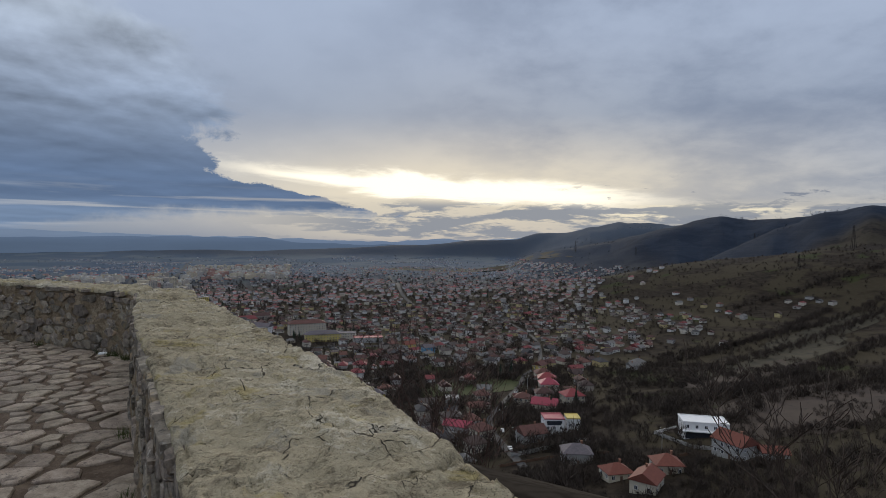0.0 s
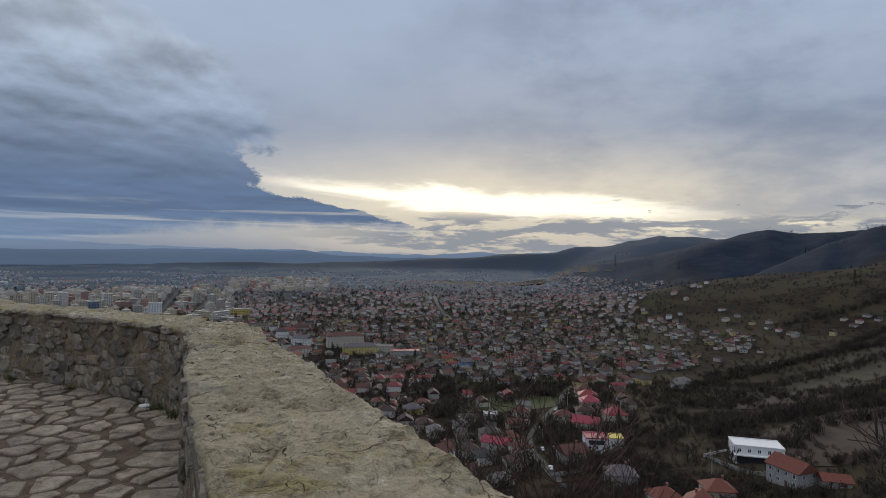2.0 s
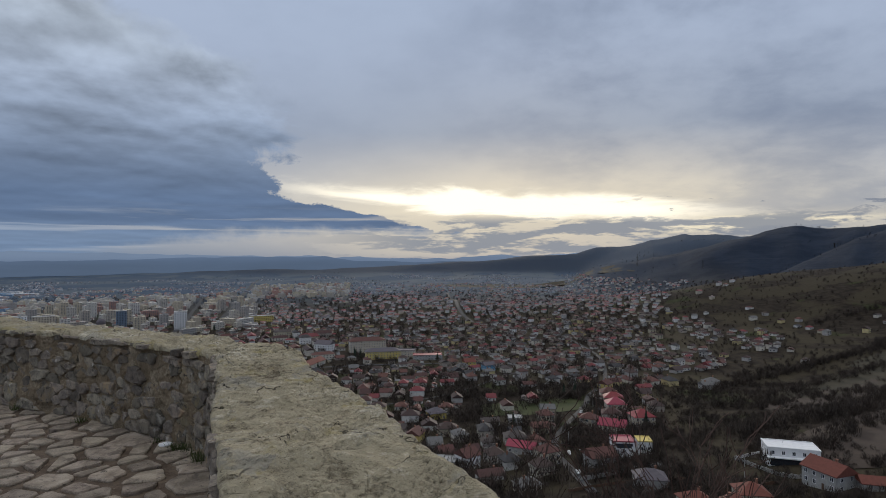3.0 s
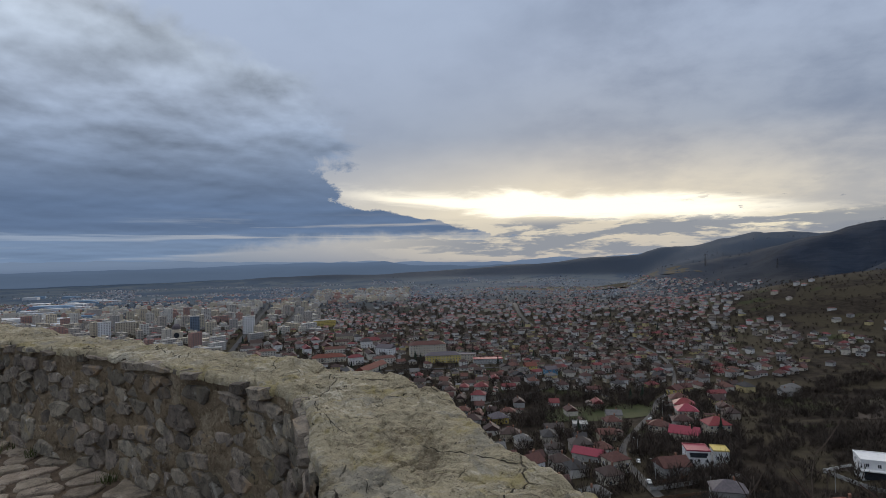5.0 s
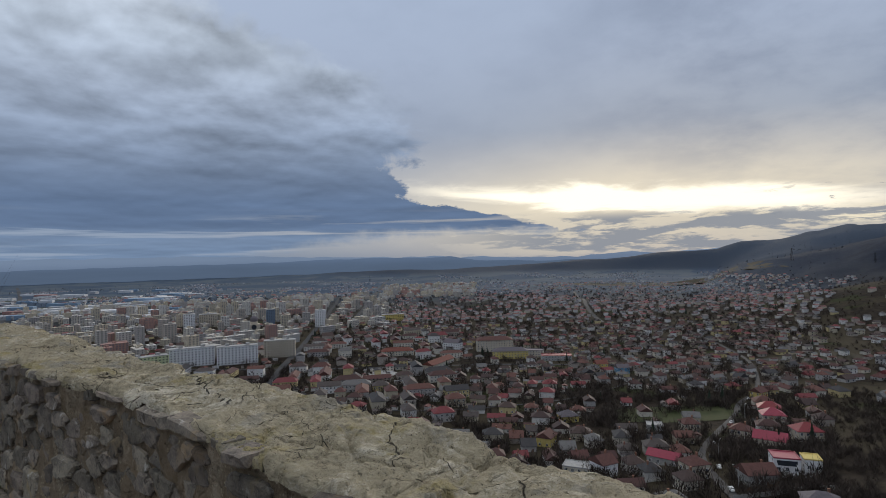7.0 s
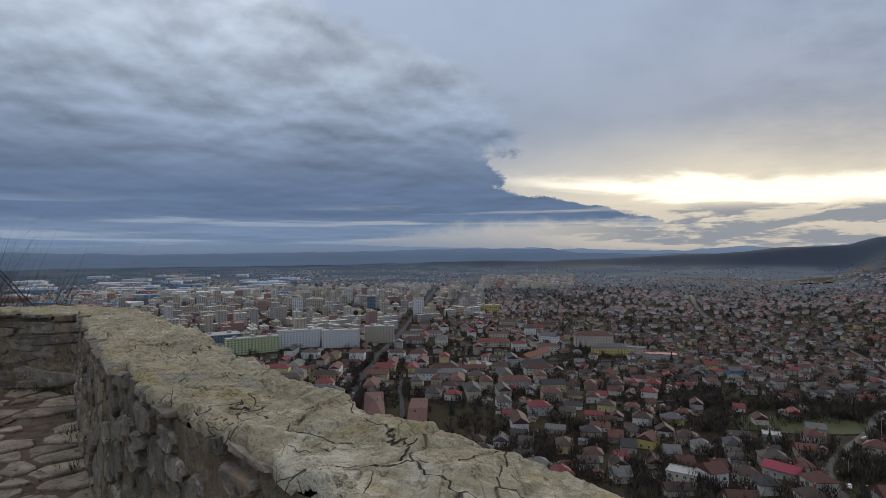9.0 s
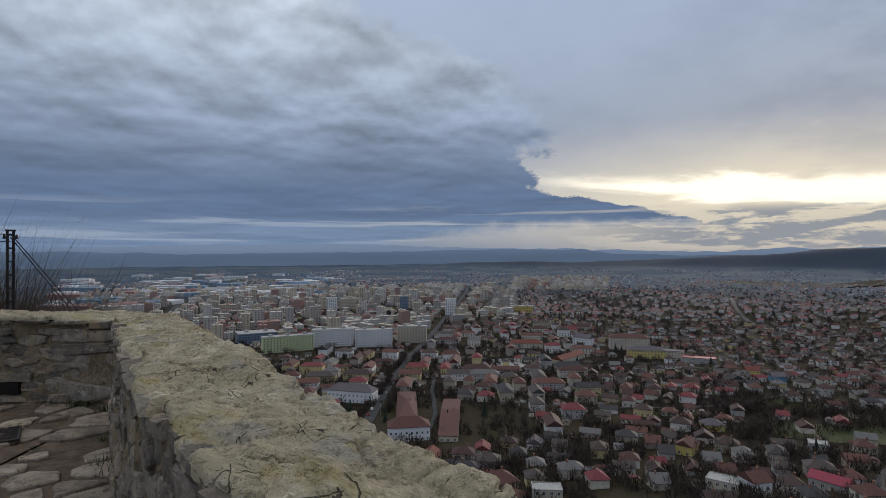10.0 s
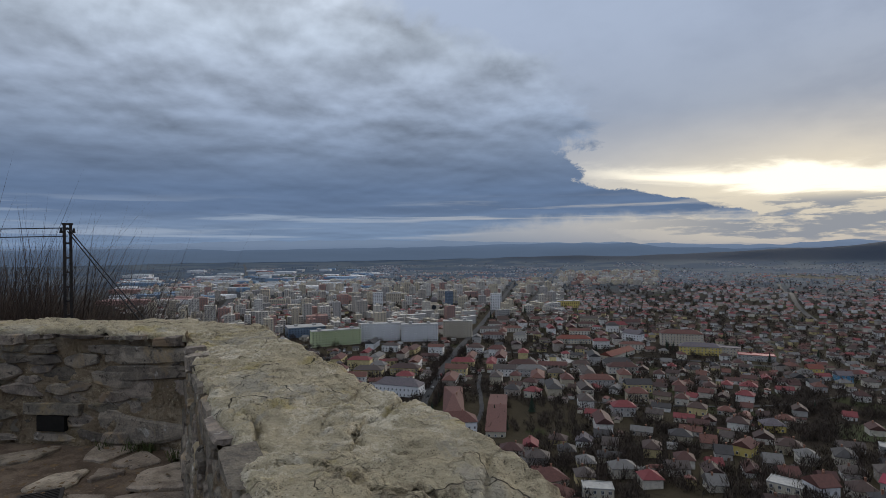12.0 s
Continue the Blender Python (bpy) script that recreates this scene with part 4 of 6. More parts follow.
def apartment_block(w, d, storeys, wall_mat, label):
    ob = tagged(new("apartment_block"), label, "apartment block")
    h = storeys * 2.9 + 0.8
    part("wall", boxed(-w / 2, -d / 2, -3, w / 2, d / 2, h), wall_mat, ob)
    bm = boxed(-w / 2 - 0.25, -d / 2 - 0.25, h + 0.004, w / 2 + 0.25, d / 2 + 0.25, h + 0.5)
    for i in range(max(1, int(w / 18))):
        x = -w / 2 + (i + 0.5) * w / max(1, int(w / 18))
        box(bm, x - 2.2, -2.5, h + 0.504, x + 2.2, 2.5, h + 3.0)
    part("roof", bm, M_CONC, ob)
    n = max(3, int(w / 3.6))
    m = max(2, int(d / 4.5))
    pane, side, rail = (bpy.data.meshes.new(k) for k in ("window", "window", "balcony"))
    for me, size, mt in ((pane, (-0.85, -0.05, 0.1, 0.85, 0.04, 1.4), M_GLASS), (side, (-0.05, -0.65, 0.1, 0.05, 0.65, 1.4), M_GLASS), (rail, (-1.7, -1.1, -1.0, 1.7, -0.06, 0.1), wall_mat)):
        bm = boxed(*size)
        bm.to_mesh(me)
        bm.free()
        me.materials.append(mt)

    def hang(name, me, x, y, z):
        o = new(name, me)
        o.parent = ob
        o.location = (x, y, z)

    for s in range(storeys):
        z = 1.2 + s * 2.9
        for i in range(n):
            x = -w / 2 + (i + 0.5) * w / n
            hang("window", pane, x, -d / 2, z)
            if i % 3 == 1 and s:
                hang("balcony", rail, x, -d / 2, z)
        for i in range(m):
            y = -d / 2 + (i + 0.5) * d / m
            hang("window", side, -w / 2, y, z)
            hang("window", side, w / 2, y, z)
    return ob


def named_block(x, y, w, d, storeys, mat_, turn, label):
    ob = stand(apartment_block(w, d, storeys, mat_, label), x, y, facing(x, y) + turn)
    TAKEN.append((x, y, max(w, d) * 0.55))
    return ob


named_block(-530, 465, 60, 13, 6, M_LIME, 12, "lime-green apartment block facing the old town")
named_block(-508, 520, 48, 13, 7, M_WHITE, 4, "white panel apartment block with balcony bays")
named_block(-466, 548, 46, 13, 7, M_WHITE, 2, "white panel apartment block with stepped bays")
named_block(-444, 600, 38, 13, 7, M_BEIGE, -4, "pale panel apartment block at the boulevard")
named_block(-610, 482, 48, 30, 4, M_MALL, 10, "blue-grey glazed shopping centre")
named_block(-817, 830, 20, 16, 9, M_WHITE, 0, "white tower block with a dark glazed front")
named_block(-806, 866, 32, 16, 8, M_BEIGE, 0, "ochre apartment tower with flat roof")
named_block(-566, 886, 20, 16, 10, M_WHITE, 0, "tall white tower block of flats")
named_block(-690, 905, 16, 16, 10, M_MALL, 0, "slender pale blue glazed tower block")
named_block(-480, 1010, 42, 14, 4, M_YELLOW, 8, "long ochre public building")
church = tagged(new("church"), "domed church of pale stone between the tower blocks", "church")
stand(church, -677, 840, facing(-677, 840))
TAKEN.append((-677, 840, 16))
part("nave", boxed(-10, -9, -2, 10, 9, 11), M_BEIGE, church)
bm = bmesh.new()
bmesh.ops.create_cone(bm, cap_ends=True, segments=20, radius1=6.5, radius2=6.5, depth=7, matrix=Matrix.Translation((0, 0, 14.5)))
part("drum", bm, M_BEIGE, church)
bm = bmesh.new()
bmesh.ops.create_uvsphere(bm, u_segments=20, v_segments=10, radius=7, matrix=Matrix.Translation((0, 0, 18)))
part("dome", bm, M_GREYROOF, church, "dark metal dome")
bm = bmesh.new()
bmesh.ops.create_cone(bm, cap_ends=True, segments=20, radius1=4.5, radius2=4.5, depth=0.5, matrix=Matrix.Translation((0, -9.1, 6)) @ Matrix.Rotation(math.pi / 2, 4, "X"))
part("front_window", bm, M_GLASS, church)


# ---- streets -----------------------------------------------------------------
STREETS = [
    ("road_boulevard", 8, [(-240, 262), (-272, 318), (-311, 382), (-351, 452), (-392, 529), (-441, 631), (-508, 763), (-562, 868), (-760, 1250), (-1000, 1700)]),
    ("road_avenue", 13, [(-560, 1000), (-612, 1117), (-673, 1264), (-860, 1675), (-1214, 2464), (-1400, 2900)]),
    ("road_valley", 3.8, [(30, 235), (24, 270), (20, 305), (22, 335), (36, 385), (50, 430), (58, 470), (81, 539), (95, 683), (70, 820)]),
    ("road_hill", 8, [(-80, 1020), (-119, 1174), (-142, 1320), (-164, 1456), (-195, 1640), (-228, 1847)]),
    ("road_lane", 3.2, [(-208, 290), (-227, 332), (-250, 366), (-278, 404), (-300, 440)]),
    ("road_highway", 14, [(-1000, 560), (-1097, 659), (-1500, 930), (-2300, 1480), (-3600, 2300)]),
    ("road_cross", 7, [(-560, 480), (-430, 520), (-300, 560), (-160, 610), (-20, 640), (120, 690)]),
    ("road_quarter", 3.2, [(-205, 400), (-170, 404), (-130, 420), (-60, 470), (-10, 560), (40, 640)]),
]


def on_line(pts, step):
    p = smooth_line(pts, 60)
    seg = np.linalg.norm(np.diff(p, axis=0), axis=1)
    s = np.concatenate([[0], np.cumsum(seg)])
    q = np.arange(0, s[-1], step)
    return np.stack([np.interp(q, s, p[:, 0]), np.interp(q, s, p[:, 1])], 1)


def draped(name, width, pts, material, label, lift_=0.5):
    c = on_line(pts, 8.0)
    t = np.gradient(c, axis=0)
    t /= np.linalg.norm(t, axis=1)[:, None]
    nrm = np.stack([-t[:, 1], t[:, 0]], 1)
    rows_ = []
    for k in (-0.5, 0.0, 0.5):
        q = c + nrm * width * k
        rows_.append(np.column_stack([q, land(q[:, 0], q[:, 1]) + lift_]))
    verts = np.concatenate(rows_)
    n = len(c)
    faces = [(k * n + i, k * n + i + 1, (k + 1) * n + i + 1, (k + 1) * n + i) for k in range(2) for i in range(n - 1)]
    faces = [f[::-1] for f in faces]
    return tagged(mesh_object(name, verts, faces, material, smooth=True), label, "road", kind="structure")


STREET_PTS = []
for nm, wd, pts in STREETS:
    draped(nm, wd, pts, M_ROADS, "grey asphalt street through the town")
    STREET_PTS.append((on_line(pts, 10.0), wd))


def street_gap(x, y):
    return min(float(np.min(np.hypot(p[:, 0] - x, p[:, 1] - y))) - w / 2 for p, w in STREET_PTS)


M_MEADOW = surface("green_meadow", (0.036, 0.046, 0.014), (0.056, 0.062, 0.022), 0.08, 1.0, 0.2, 0.9)
M_PLOUGH = surface("brown_pasture", (0.042, 0.030, 0.023), (0.062, 0.045, 0.034), 0.05, 1.0, 0.2, 0.8, spots=[((0.030, 0.022, 0.017), 0.15, 0.55, 0.7)])
M_STUBBLE = surface("olive_winter_pasture", (0.034, 0.029, 0.017), (0.058, 0.049, 0.029), 0.05, 1.0, 0.2, 0.8, spots=[((0.026, 0.021, 0.014), 0.12, 0.52, 0.68)])


def meadow(name, cx, cy, a, b, turn, material, label):
    """An uneven field laid on the ground."""
    verts, faces = [], []
    n, m = 40, 8
    for j in range(m + 1):
        for i in range(n):
            ang = 2 * math.pi * i / n
            k = (j / m) * (1 + 0.22 * noise.noise(Vector((math.cos(ang) * 1.6, math.sin(ang) * 1.6, cx))))
            u, v_ = a * k * math.copysign(abs(math.cos(ang)) ** 0.55, math.cos(ang)), b * k * math.copysign(abs(math.sin(ang)) ** 0.55, math.sin(ang))
            c, s = math.cos(radians(turn)), math.sin(radians(turn))
            x, y = cx + u * c - v_ * s, cy + u * s + v_ * c
            verts.append((x, y, float(land(x, y)) + 0.35))
    for j in range(m):
        for i in range(n):
            q = (i + 1) % n
            faces.append((j * n + i, (j + 1) * n + i, (j + 1) * n + q, j * n + q))
    return tagged(mesh_object(name, verts, faces, material, smooth=True), label, "field", kind="structure")


meadow("ground_meadow", 12, 428, 42, 22, 18, M_MEADOW, "green sloping meadow among bare trees")
meadow("ground_pasture", 190, 300, 90, 36, 38, M_PLOUGH, "bare brown pasture above the white villa")
meadow("ground_terrace", 300, 520, 130, 24, 38, M_STUBBLE, "olive winter pasture on a hillside terrace")
meadow("ground_terrace_upper", 420, 640, 130, 22, 36, M_STUBBLE, "olive winter pasture higher on the terraced hillside")
meadow("ground_terrace_lower", 230, 440, 90, 18, 40, M_PLOUGH, "brown pasture between hedge lines")
meadow("ground_square", -272, 533, 20, 15, 60, M_CONC, "pale paved car park between old town houses")
meadow("ground_orchard", 160, 690, 45, 32, 30, M_STUBBLE, "bare orchard field between the houses")
meadow("ground_knoll", -190, 1390, 60, 36, 10, M_STUBBLE, "brown field on the wooded knoll")
meadow("ground_far_field", -1560, 1150, 330, 90, 30, M_MEADOW, "long green field beside the highway")
meadow("ground_far_field_upper", -1900, 1500, 330, 70, 30, M_MEADOW, "green plain field beyond the town")
meadow("ground_pale_field", 60, 2350, 420, 130, -4, M_STUBBLE, "pale field beyond the suburbs")

# ---- houses of the town ------------------------------------------------------
near_kinds = []
for w, d, st, rf, lb in ((10, 8, 1, "hip", "single-storey house with a weathered tiled hipped roof"), (12, 7, 1, "gable", "long low house with a tiled gabled roof"),
                         (9, 9, 1.6, "hip", "two-storey house with a tiled pyramid roof"), (8, 10, 1.2, "gable", "narrow house with a steep tiled gable"),
                         (12, 9, 1.7, "hip", "broad two-storey house with a tiled hipped roof"), (7, 8, 0.9, "gable", "small cottage with a tiled gabled roof"),
                         (10, 8, 1.4, "gable", "rendered house with a tiled saddle roof")):
    near_kinds.append(house(w, d, st, rf, label=lb, sides=2))


centre_kinds = []
for w, d, st, rf, lb in ((20, 10, 2, "gable", "long two-storey town house with a dark tiled saddle roof"), (27, 11, 2, "hip", "broad cream town house with a long tiled hipped roof"),
                         (15, 10, 2, "hip", "two-storey town house with a weathered red hipped roof")):
    centre_kinds.append(house(w, d, st, rf, label=lb, sides=1, storey=3.3, category="town house", rise=3.6))


def is_centre(x, y):
    r, a = math.hypot(x, y), math.degrees(math.atan2(x, y))
    return -48 + 4 * noise.noise(Vector((x / 60, y / 60, 3))) < a < -19 and 365 < r < 880


def town_density(x, y):
    r, a = math.hypot(x, y), math.degrees(math.atan2(x, y))
    n = noise.noise(Vector((x / 130, y / 130, 2.0)))
    a += 7 * noise.noise(Vector((x / 90, y / 90, 21.0)))
    r += 90 * noise.noise(Vector((x / 110, y / 110, 33.0)))
    if r > 2500 or r < 245:
        return 0
    if a > 36 or a < -68:
        return 0
    if a > 25:
        return 0.35 if 850 < r < 1010 and a < 33 and n > -0.05 else 0
    if a > 21:
        return 0.05 if 640 < r < 1000 else 0
    if a > 14:
        return 0.8 if 600 < r < 980 and n > -0.3 else (0.03 if r >= 1120 else 0.0)
    if a > 5:
        return 0 if r < 400 else (0.85 if r > 530 and n > -0.35 else 0.25)
    if a > -8 and 395 < r < 500:
        return 0.03
    if a > -8 and r < 395:
        return 0.5
    if r > 1350:
        return 0.45 if n > 0.05 else 0.06
    return (0.6 if r < 430 else 0.9) if n > -0.28 else 0.22


def is_blocks(x, y):
    r, a = math.hypot(x, y), math.degrees(math.atan2(x, y))
    lim = 700 if a < -34 else 900
    return (-66 < a < -26 and lim < r < 1900) or (-26 < a < -17 and 1750 < r < 2900)


class Heap:
    """Gathers plain shapes into one mesh."""

    def __init__(self):
        self.v, self.f, self.m = [], [], []

    def add(self, verts, faces, slot):
        k = len(self.v)
        self.v.extend(verts)
        self.f.extend(tuple(i + k for i in q) for q in faces)
        self.m.extend([slot] * len(faces))

    def put(self, name, mats, label, category):
        return tagged(mesh_object(name, self.v, self.f, mats, slots=self.m), label, category, kind="stuff")


BOX_F = [(4, 5, 6, 7), (0, 1, 5, 4), (1, 2, 6, 5), (2, 3, 7, 6), (3, 0, 4, 7)]
ROOF_F = [(0, 1, 5, 4), (1, 2, 5), (2, 3, 4, 5), (3, 0, 4), (3, 2, 1, 0)]


def turned(pts, x, y, z, rz):
    c, s = math.cos(radians(rz)), math.sin(radians(rz))
    return [(x + p[0] * c - p[1] * s, y + p[0] * s + p[1] * c, z + p[2]) for p in pts]


def heap_house(hp, x, y, rz, rng, windows, long=False):
    k_ = 1.0 if math.hypot(x, y) < 650 else 0.86
    w, d = k_ * rng.uniform(6.5, 12), k_ * rng.uniform(6, 8.5)
    h = rng.choice((2.6, 2.8, 3.0, 3.8, 5.2))
    if long:
        w, d, h = rng.uniform(13, 30), rng.uniform(8.5, 11.5), rng.choice((4.2, 5.8, 6.6, 7.2, 9.0))
    z = float(land(x, y))
    a, b = w / 2, d / 2
    hp.add(turned([(-a, -b, -4), (a, -b, -4), (a, b, -4), (-a, b, -4), (-a, -b, h), (a, -b, h), (a, b, h), (-a, b, h)], x, y, z, rz), BOX_F, 0)
    o, rise = 0.6, d * rng.uniform(0.26, 0.4)
    cut = rng.choice((0.0, 0.0, b * 0.9, b))
    A, B = a + o, b + o
    hp.add(turned([(-A, -B, h), (A, -B, h), (A, B, h), (-A, B, h), (-A + cut, 0, h + rise), (A - cut, 0, h + rise)], x, y, z, rz), ROOF_F, 1)
    if windows:
        k = max(2, int(w / 3.4))
        for side in (-1, 1):
            for i in range(k):
                u = -a + w * (i + 0.5) / k
                for zz in ((1.0,) if h < 4 else (1.0, 3.4)):
                    q = [(u - 0.6, side * (b + 0.06), zz), (u + 0.6, side * (b + 0.06), zz), (u + 0.6, side * (b + 0.06), zz + 1.3), (u - 0.6, side * (b + 0.06), zz + 1.3)]
                    hp.add(turned(q, x, y, z, rz), [(0, 1, 2, 3)], 2)


def heap_block(hp, x, y, rz, rng):
    w, d, st = rng.choice((9, 11, 14, 18, 24, 32)), rng.uniform(8, 12), rng.choice((1, 2, 2, 3, 3, 4, 4, 5))
    if 13 < w < 19 and math.hypot(x, y) < 1500 and rng.random() < 0.4:
        st = rng.choice((7, 8, 9, 10))
    h, z = st * 2.9 + 0.8, float(land(x, y))
    a, b = w / 2, d / 2
    hp.add(turned([(-a, -b, -4), (a, -b, -4), (a, b, -4), (-a, b, -4), (-a, -b, h), (a, -b, h), (a, b, h), (-a, b, h)], x, y, z, rz), BOX_F, 0)
    for k in range(max(1, int(w / 20))):
        u = -a + w * (k + 0.5) / max(1, int(w / 20))
        hp.add(turned([(u - 2, -2, h), (u + 2, -2, h), (u + 2, 2, h), (u - 2, 2, h), (u - 2, -2, h + 2.6), (u + 2, -2, h + 2.6), (u + 2, 2, h + 2.6), (u - 2, 2, h + 2.6)], x, y, z, rz), BOX_F, 0)
    if math.hypot(x, y) > 1500:
        return
    n = int(w / 3.8)
    for s in range(st):
        for side in (-1, 1):
            for i in range(n):
                u, zz, yy = -a + w * (i + 0.5) / n, 1.2 + s * 2.9, side * (b + 0.08)
                hp.add(turned([(u - 1.1, yy, zz), (u + 1.1, yy, zz), (u + 1.1, yy, zz + 1.5), (u - 1.1, yy, zz + 1.5)], x, y, z, rz), [(0, 1, 2, 3)], 1)
            xx = side * (a + 0.08)
            for yy in (-d / 4, d / 4):
                hp.add(turned([(xx, yy - 0.7, 1.2 + s * 2.9), (xx, yy + 0.7, 1.2 + s * 2.9), (xx, yy + 0.7, 2.7 + s * 2.9), (xx, yy - 0.7, 2.7 + s * 2.9)], x, y, z, rz), [(0, 1, 2, 3)], 1)


rng = random.Random(11)
far_houses, outer_houses, far_blocks = Heap(), Heap(), Heap()
spots, near_count = [], 0
GRID = {}


def free(x, y, gap):
    for i in range(int(x // 30) - 1, int(x // 30) + 2):
        for j in range(int(y // 30) - 1, int(y // 30) + 2):
            for (p, q, g) in GRID.get((i, j), ()):
                if (p - x) ** 2 + (q - y) ** 2 < ((gap + g) * 0.5) ** 2:
                    return False
    return True


def take(x, y, gap):
    GRID.setdefault((int(x // 30), int(y // 30)), []).append((x, y, gap))


near_list = []
centre_list = []
for k in range(34000):
    r = 245 + 2255 * rng.random() ** 1.35
    a = rng.uniform(-68, 36)
    x, y = r * math.sin(radians(a)), r * math.cos(radians(a))
    if is_blocks(x, y) and rng.random() < 0.62:
        gap = rng.uniform(14, 29)
        if free(x, y, gap) and street_gap(x, y) > 12 and all((x - p) ** 2 + (y - q) ** 2 > (g + 18) ** 2 for p, q, g in TAKEN):
            take(x, y, gap)
            rz = -25 + 30 * noise.noise(Vector((x / 200, y / 200, 3))) + 90 * rng.choice((0, 1)) + rng.uniform(-5, 5)
            heap_block(far_blocks, x, y, rz, rng)
        continue
    if is_centre(x, y) and rng.random() < 0.75:
        gap = rng.uniform(19, 30)
        if free(x, y, gap) and street_gap(x, y) > 10 and all((x - p) ** 2 + (y - q) ** 2 > (g + 11) ** 2 for p, q, g in TAKEN) and math.hypot(x + 272, y - 533) > 30:
            take(x, y, gap)
            rz = 31 + 14 * noise.noise(Vector((x / 200, y / 200, 3))) + 90 * rng.choice((0, 1)) + rng.uniform(-3, 3)
            if r < 560:
                centre_list.append((r, x, y, rz))
            else:
                heap_house(far_houses, x, y, rz, rng, True, True)
        continue
    if rng.random() > town_density(x, y) or (r > 1250 and float(land(x, y)) > -75):
        continue
    gap = rng.uniform(11.0, 20) if r < 650 else rng.uniform(9.5, 16)
    if not free(x, y, gap) or street_gap(x, y) < 7 or any((x - p) ** 2 + (y - q) ** 2 < (g + 7) ** 2 for p, q, g in TAKEN):
        continue
    take(x, y, gap)
    field_turn = 28 + 35 * noise.noise(Vector((x / 260, y / 260, 7)))
    rz = field_turn + rng.choice((0, 90, 0, 180)) + rng.uniform(-6, 6)
    if r < 620 and -56 < a < 30:
        near_list.append((r, x, y, rz))
    else:
        heap_house(far_houses if r < 1050 else outer_houses, x, y, rz, rng, r < 900)
near_list.sort()
for i, (r, x, y, rz) in enumerate(near_list):
    if i < 205:
        kind_ = rng.choice(near_kinds)
        tagged(copy_thing(kind_, pose(x, y, float(land(x, y)), 0, 0, rz)), group="houses below the castle hill")
    else:
        heap_house(far_houses, x, y, rz, rng, True)
for ob in near_kinds:
    r0 = near_list.pop()
    ob.matrix_world = pose(r0[1] + 9, r0[2] + 9, float(land(r0[1] + 9, r0[2] + 9)), 0, 0, r0[3])
centre_list.sort()
for i, (r, x, y, rz) in enumerate(centre_list):
    if i < 3:
        centre_kinds[i].matrix_world = pose(x, y, float(land(x, y)), 0, 0, rz)
    elif i < 34:
        tagged(copy_thing(rng.choice(centre_kinds), pose(x, y, float(land(x, y)), 0, 0, rz)), group="old town houses")
    else:
        heap_house(far_houses, x, y, rz, rng, True, True)
far_houses.put("far_houses", [M_WALL_FAR, M_ROOF_FAR, M_GLASS], "crowded tiled houses of the outer town", "houses")
outer_houses.put("outer_houses", [palette("pale_distant_walls", [(0.66, 0.65, 0.63), (0.50, 0.49, 0.47), (0.74, 0.73, 0.71), (0.58, 0.52, 0.42), (0.62, 0.60, 0.58)], "island"),
                                  palette("dull_distant_roofs", [(0.22, 0.11, 0.095), (0.15, 0.10, 0.10), (0.27, 0.14, 0.12), (0.13, 0.125, 0.14), (0.24, 0.20, 0.19), (0.30, 0.11, 0.11)], "island"), M_GLASS],
                 "distant pale houses with dull red roofs on the valley floor", "houses")
far_blocks.put("far_apartment_blocks", [M_BLOCK_FAR, M_PANE_FAR], "pale panel apartment blocks of the town centre", "apartment blocks")
clutter = Heap()
for k in range(2600):
    r = 240 + 620 * rng.random() ** 0.9
    a = rng.uniform(-58, 13)
    x, y = r * math.sin(radians(a)), r * math.cos(radians(a))
    if rng.random() > town_density(x, y) or not free(x, y, 4.5) or street_gap(x, y) < 3 or any((x - p) ** 2 + (y - q) ** 2 < (g + 2) ** 2 for p, q, g in TAKEN):
        continue
    take(x, y, 4.5)
    w, d, h = rng.uniform(2.5, 8), rng.uniform(2.5, 4.5), rng.uniform(1.9, 2.8)
    z, rz = float(land(x, y)), 28 + 35 * noise.noise(Vector((x / 260, y / 260, 7))) + rng.choice((0, 90)) + rng.uniform(-8, 8)
    q = [(-w / 2, -d / 2, -2), (w / 2, -d / 2, -2), (w / 2, d / 2, -2), (-w / 2, d / 2, -2), (-w / 2, -d / 2, h), (w / 2, -d / 2, h), (w / 2, d / 2, h), (-w / 2, d / 2, h)]
    clutter.add(turned(q, x, y, z, rz), BOX_F, 0)
    A, B, k2 = w / 2 + 0.25, d / 2 + 0.25, rng.choice((0.0, 0.5)) * d
    clutter.add(turned([(-A, -B, h + 0.02), (A, -B, h + 0.02), (A, B, h + 0.02 + k2 * 0.25), (-A, B, h + 0.02 + k2 * 0.25), (-A, 0, h + 0.1 + d * 0.28), (A, 0, h + 0.1 + d * 0.28)], x, y, z, rz), ROOF_F, 1)
clutter.put("garden_sheds", [M_WALL_FAR, palette("shed_roofs", [(0.10, 0.05, 0.042), (0.07, 0.06, 0.058), (0.14, 0.11, 0.10), (0.09, 0.048, 0.04), (0.20, 0.195, 0.19), (0.16, 0.06, 0.05)], "island")],
            "garden sheds and lean-tos crowded between the houses", "sheds")
sheds = Heap()
for k in range(90):
    a, r = rng.uniform(-68, -44), rng.uniform(1350, 3000)
    x, y = r * math.sin(radians(a)), r * math.cos(radians(a))
    w, d, h = rng.uniform(30, 110), rng.uniform(20, 45), rng.uniform(6, 11)
    sheds.add(turned([(-w / 2, -d / 2, -4), (w / 2, -d / 2, -4), (w / 2, d / 2, -4), (-w / 2, d / 2, -4), (-w / 2, -d / 2, h), (w / 2, -d / 2, h), (w / 2, d / 2, h), (-w / 2, d / 2, h)],
                     x, y, float(land(x, y)), 30 + rng.uniform(-10, 10)), BOX_F, 0)
specks = Heap()
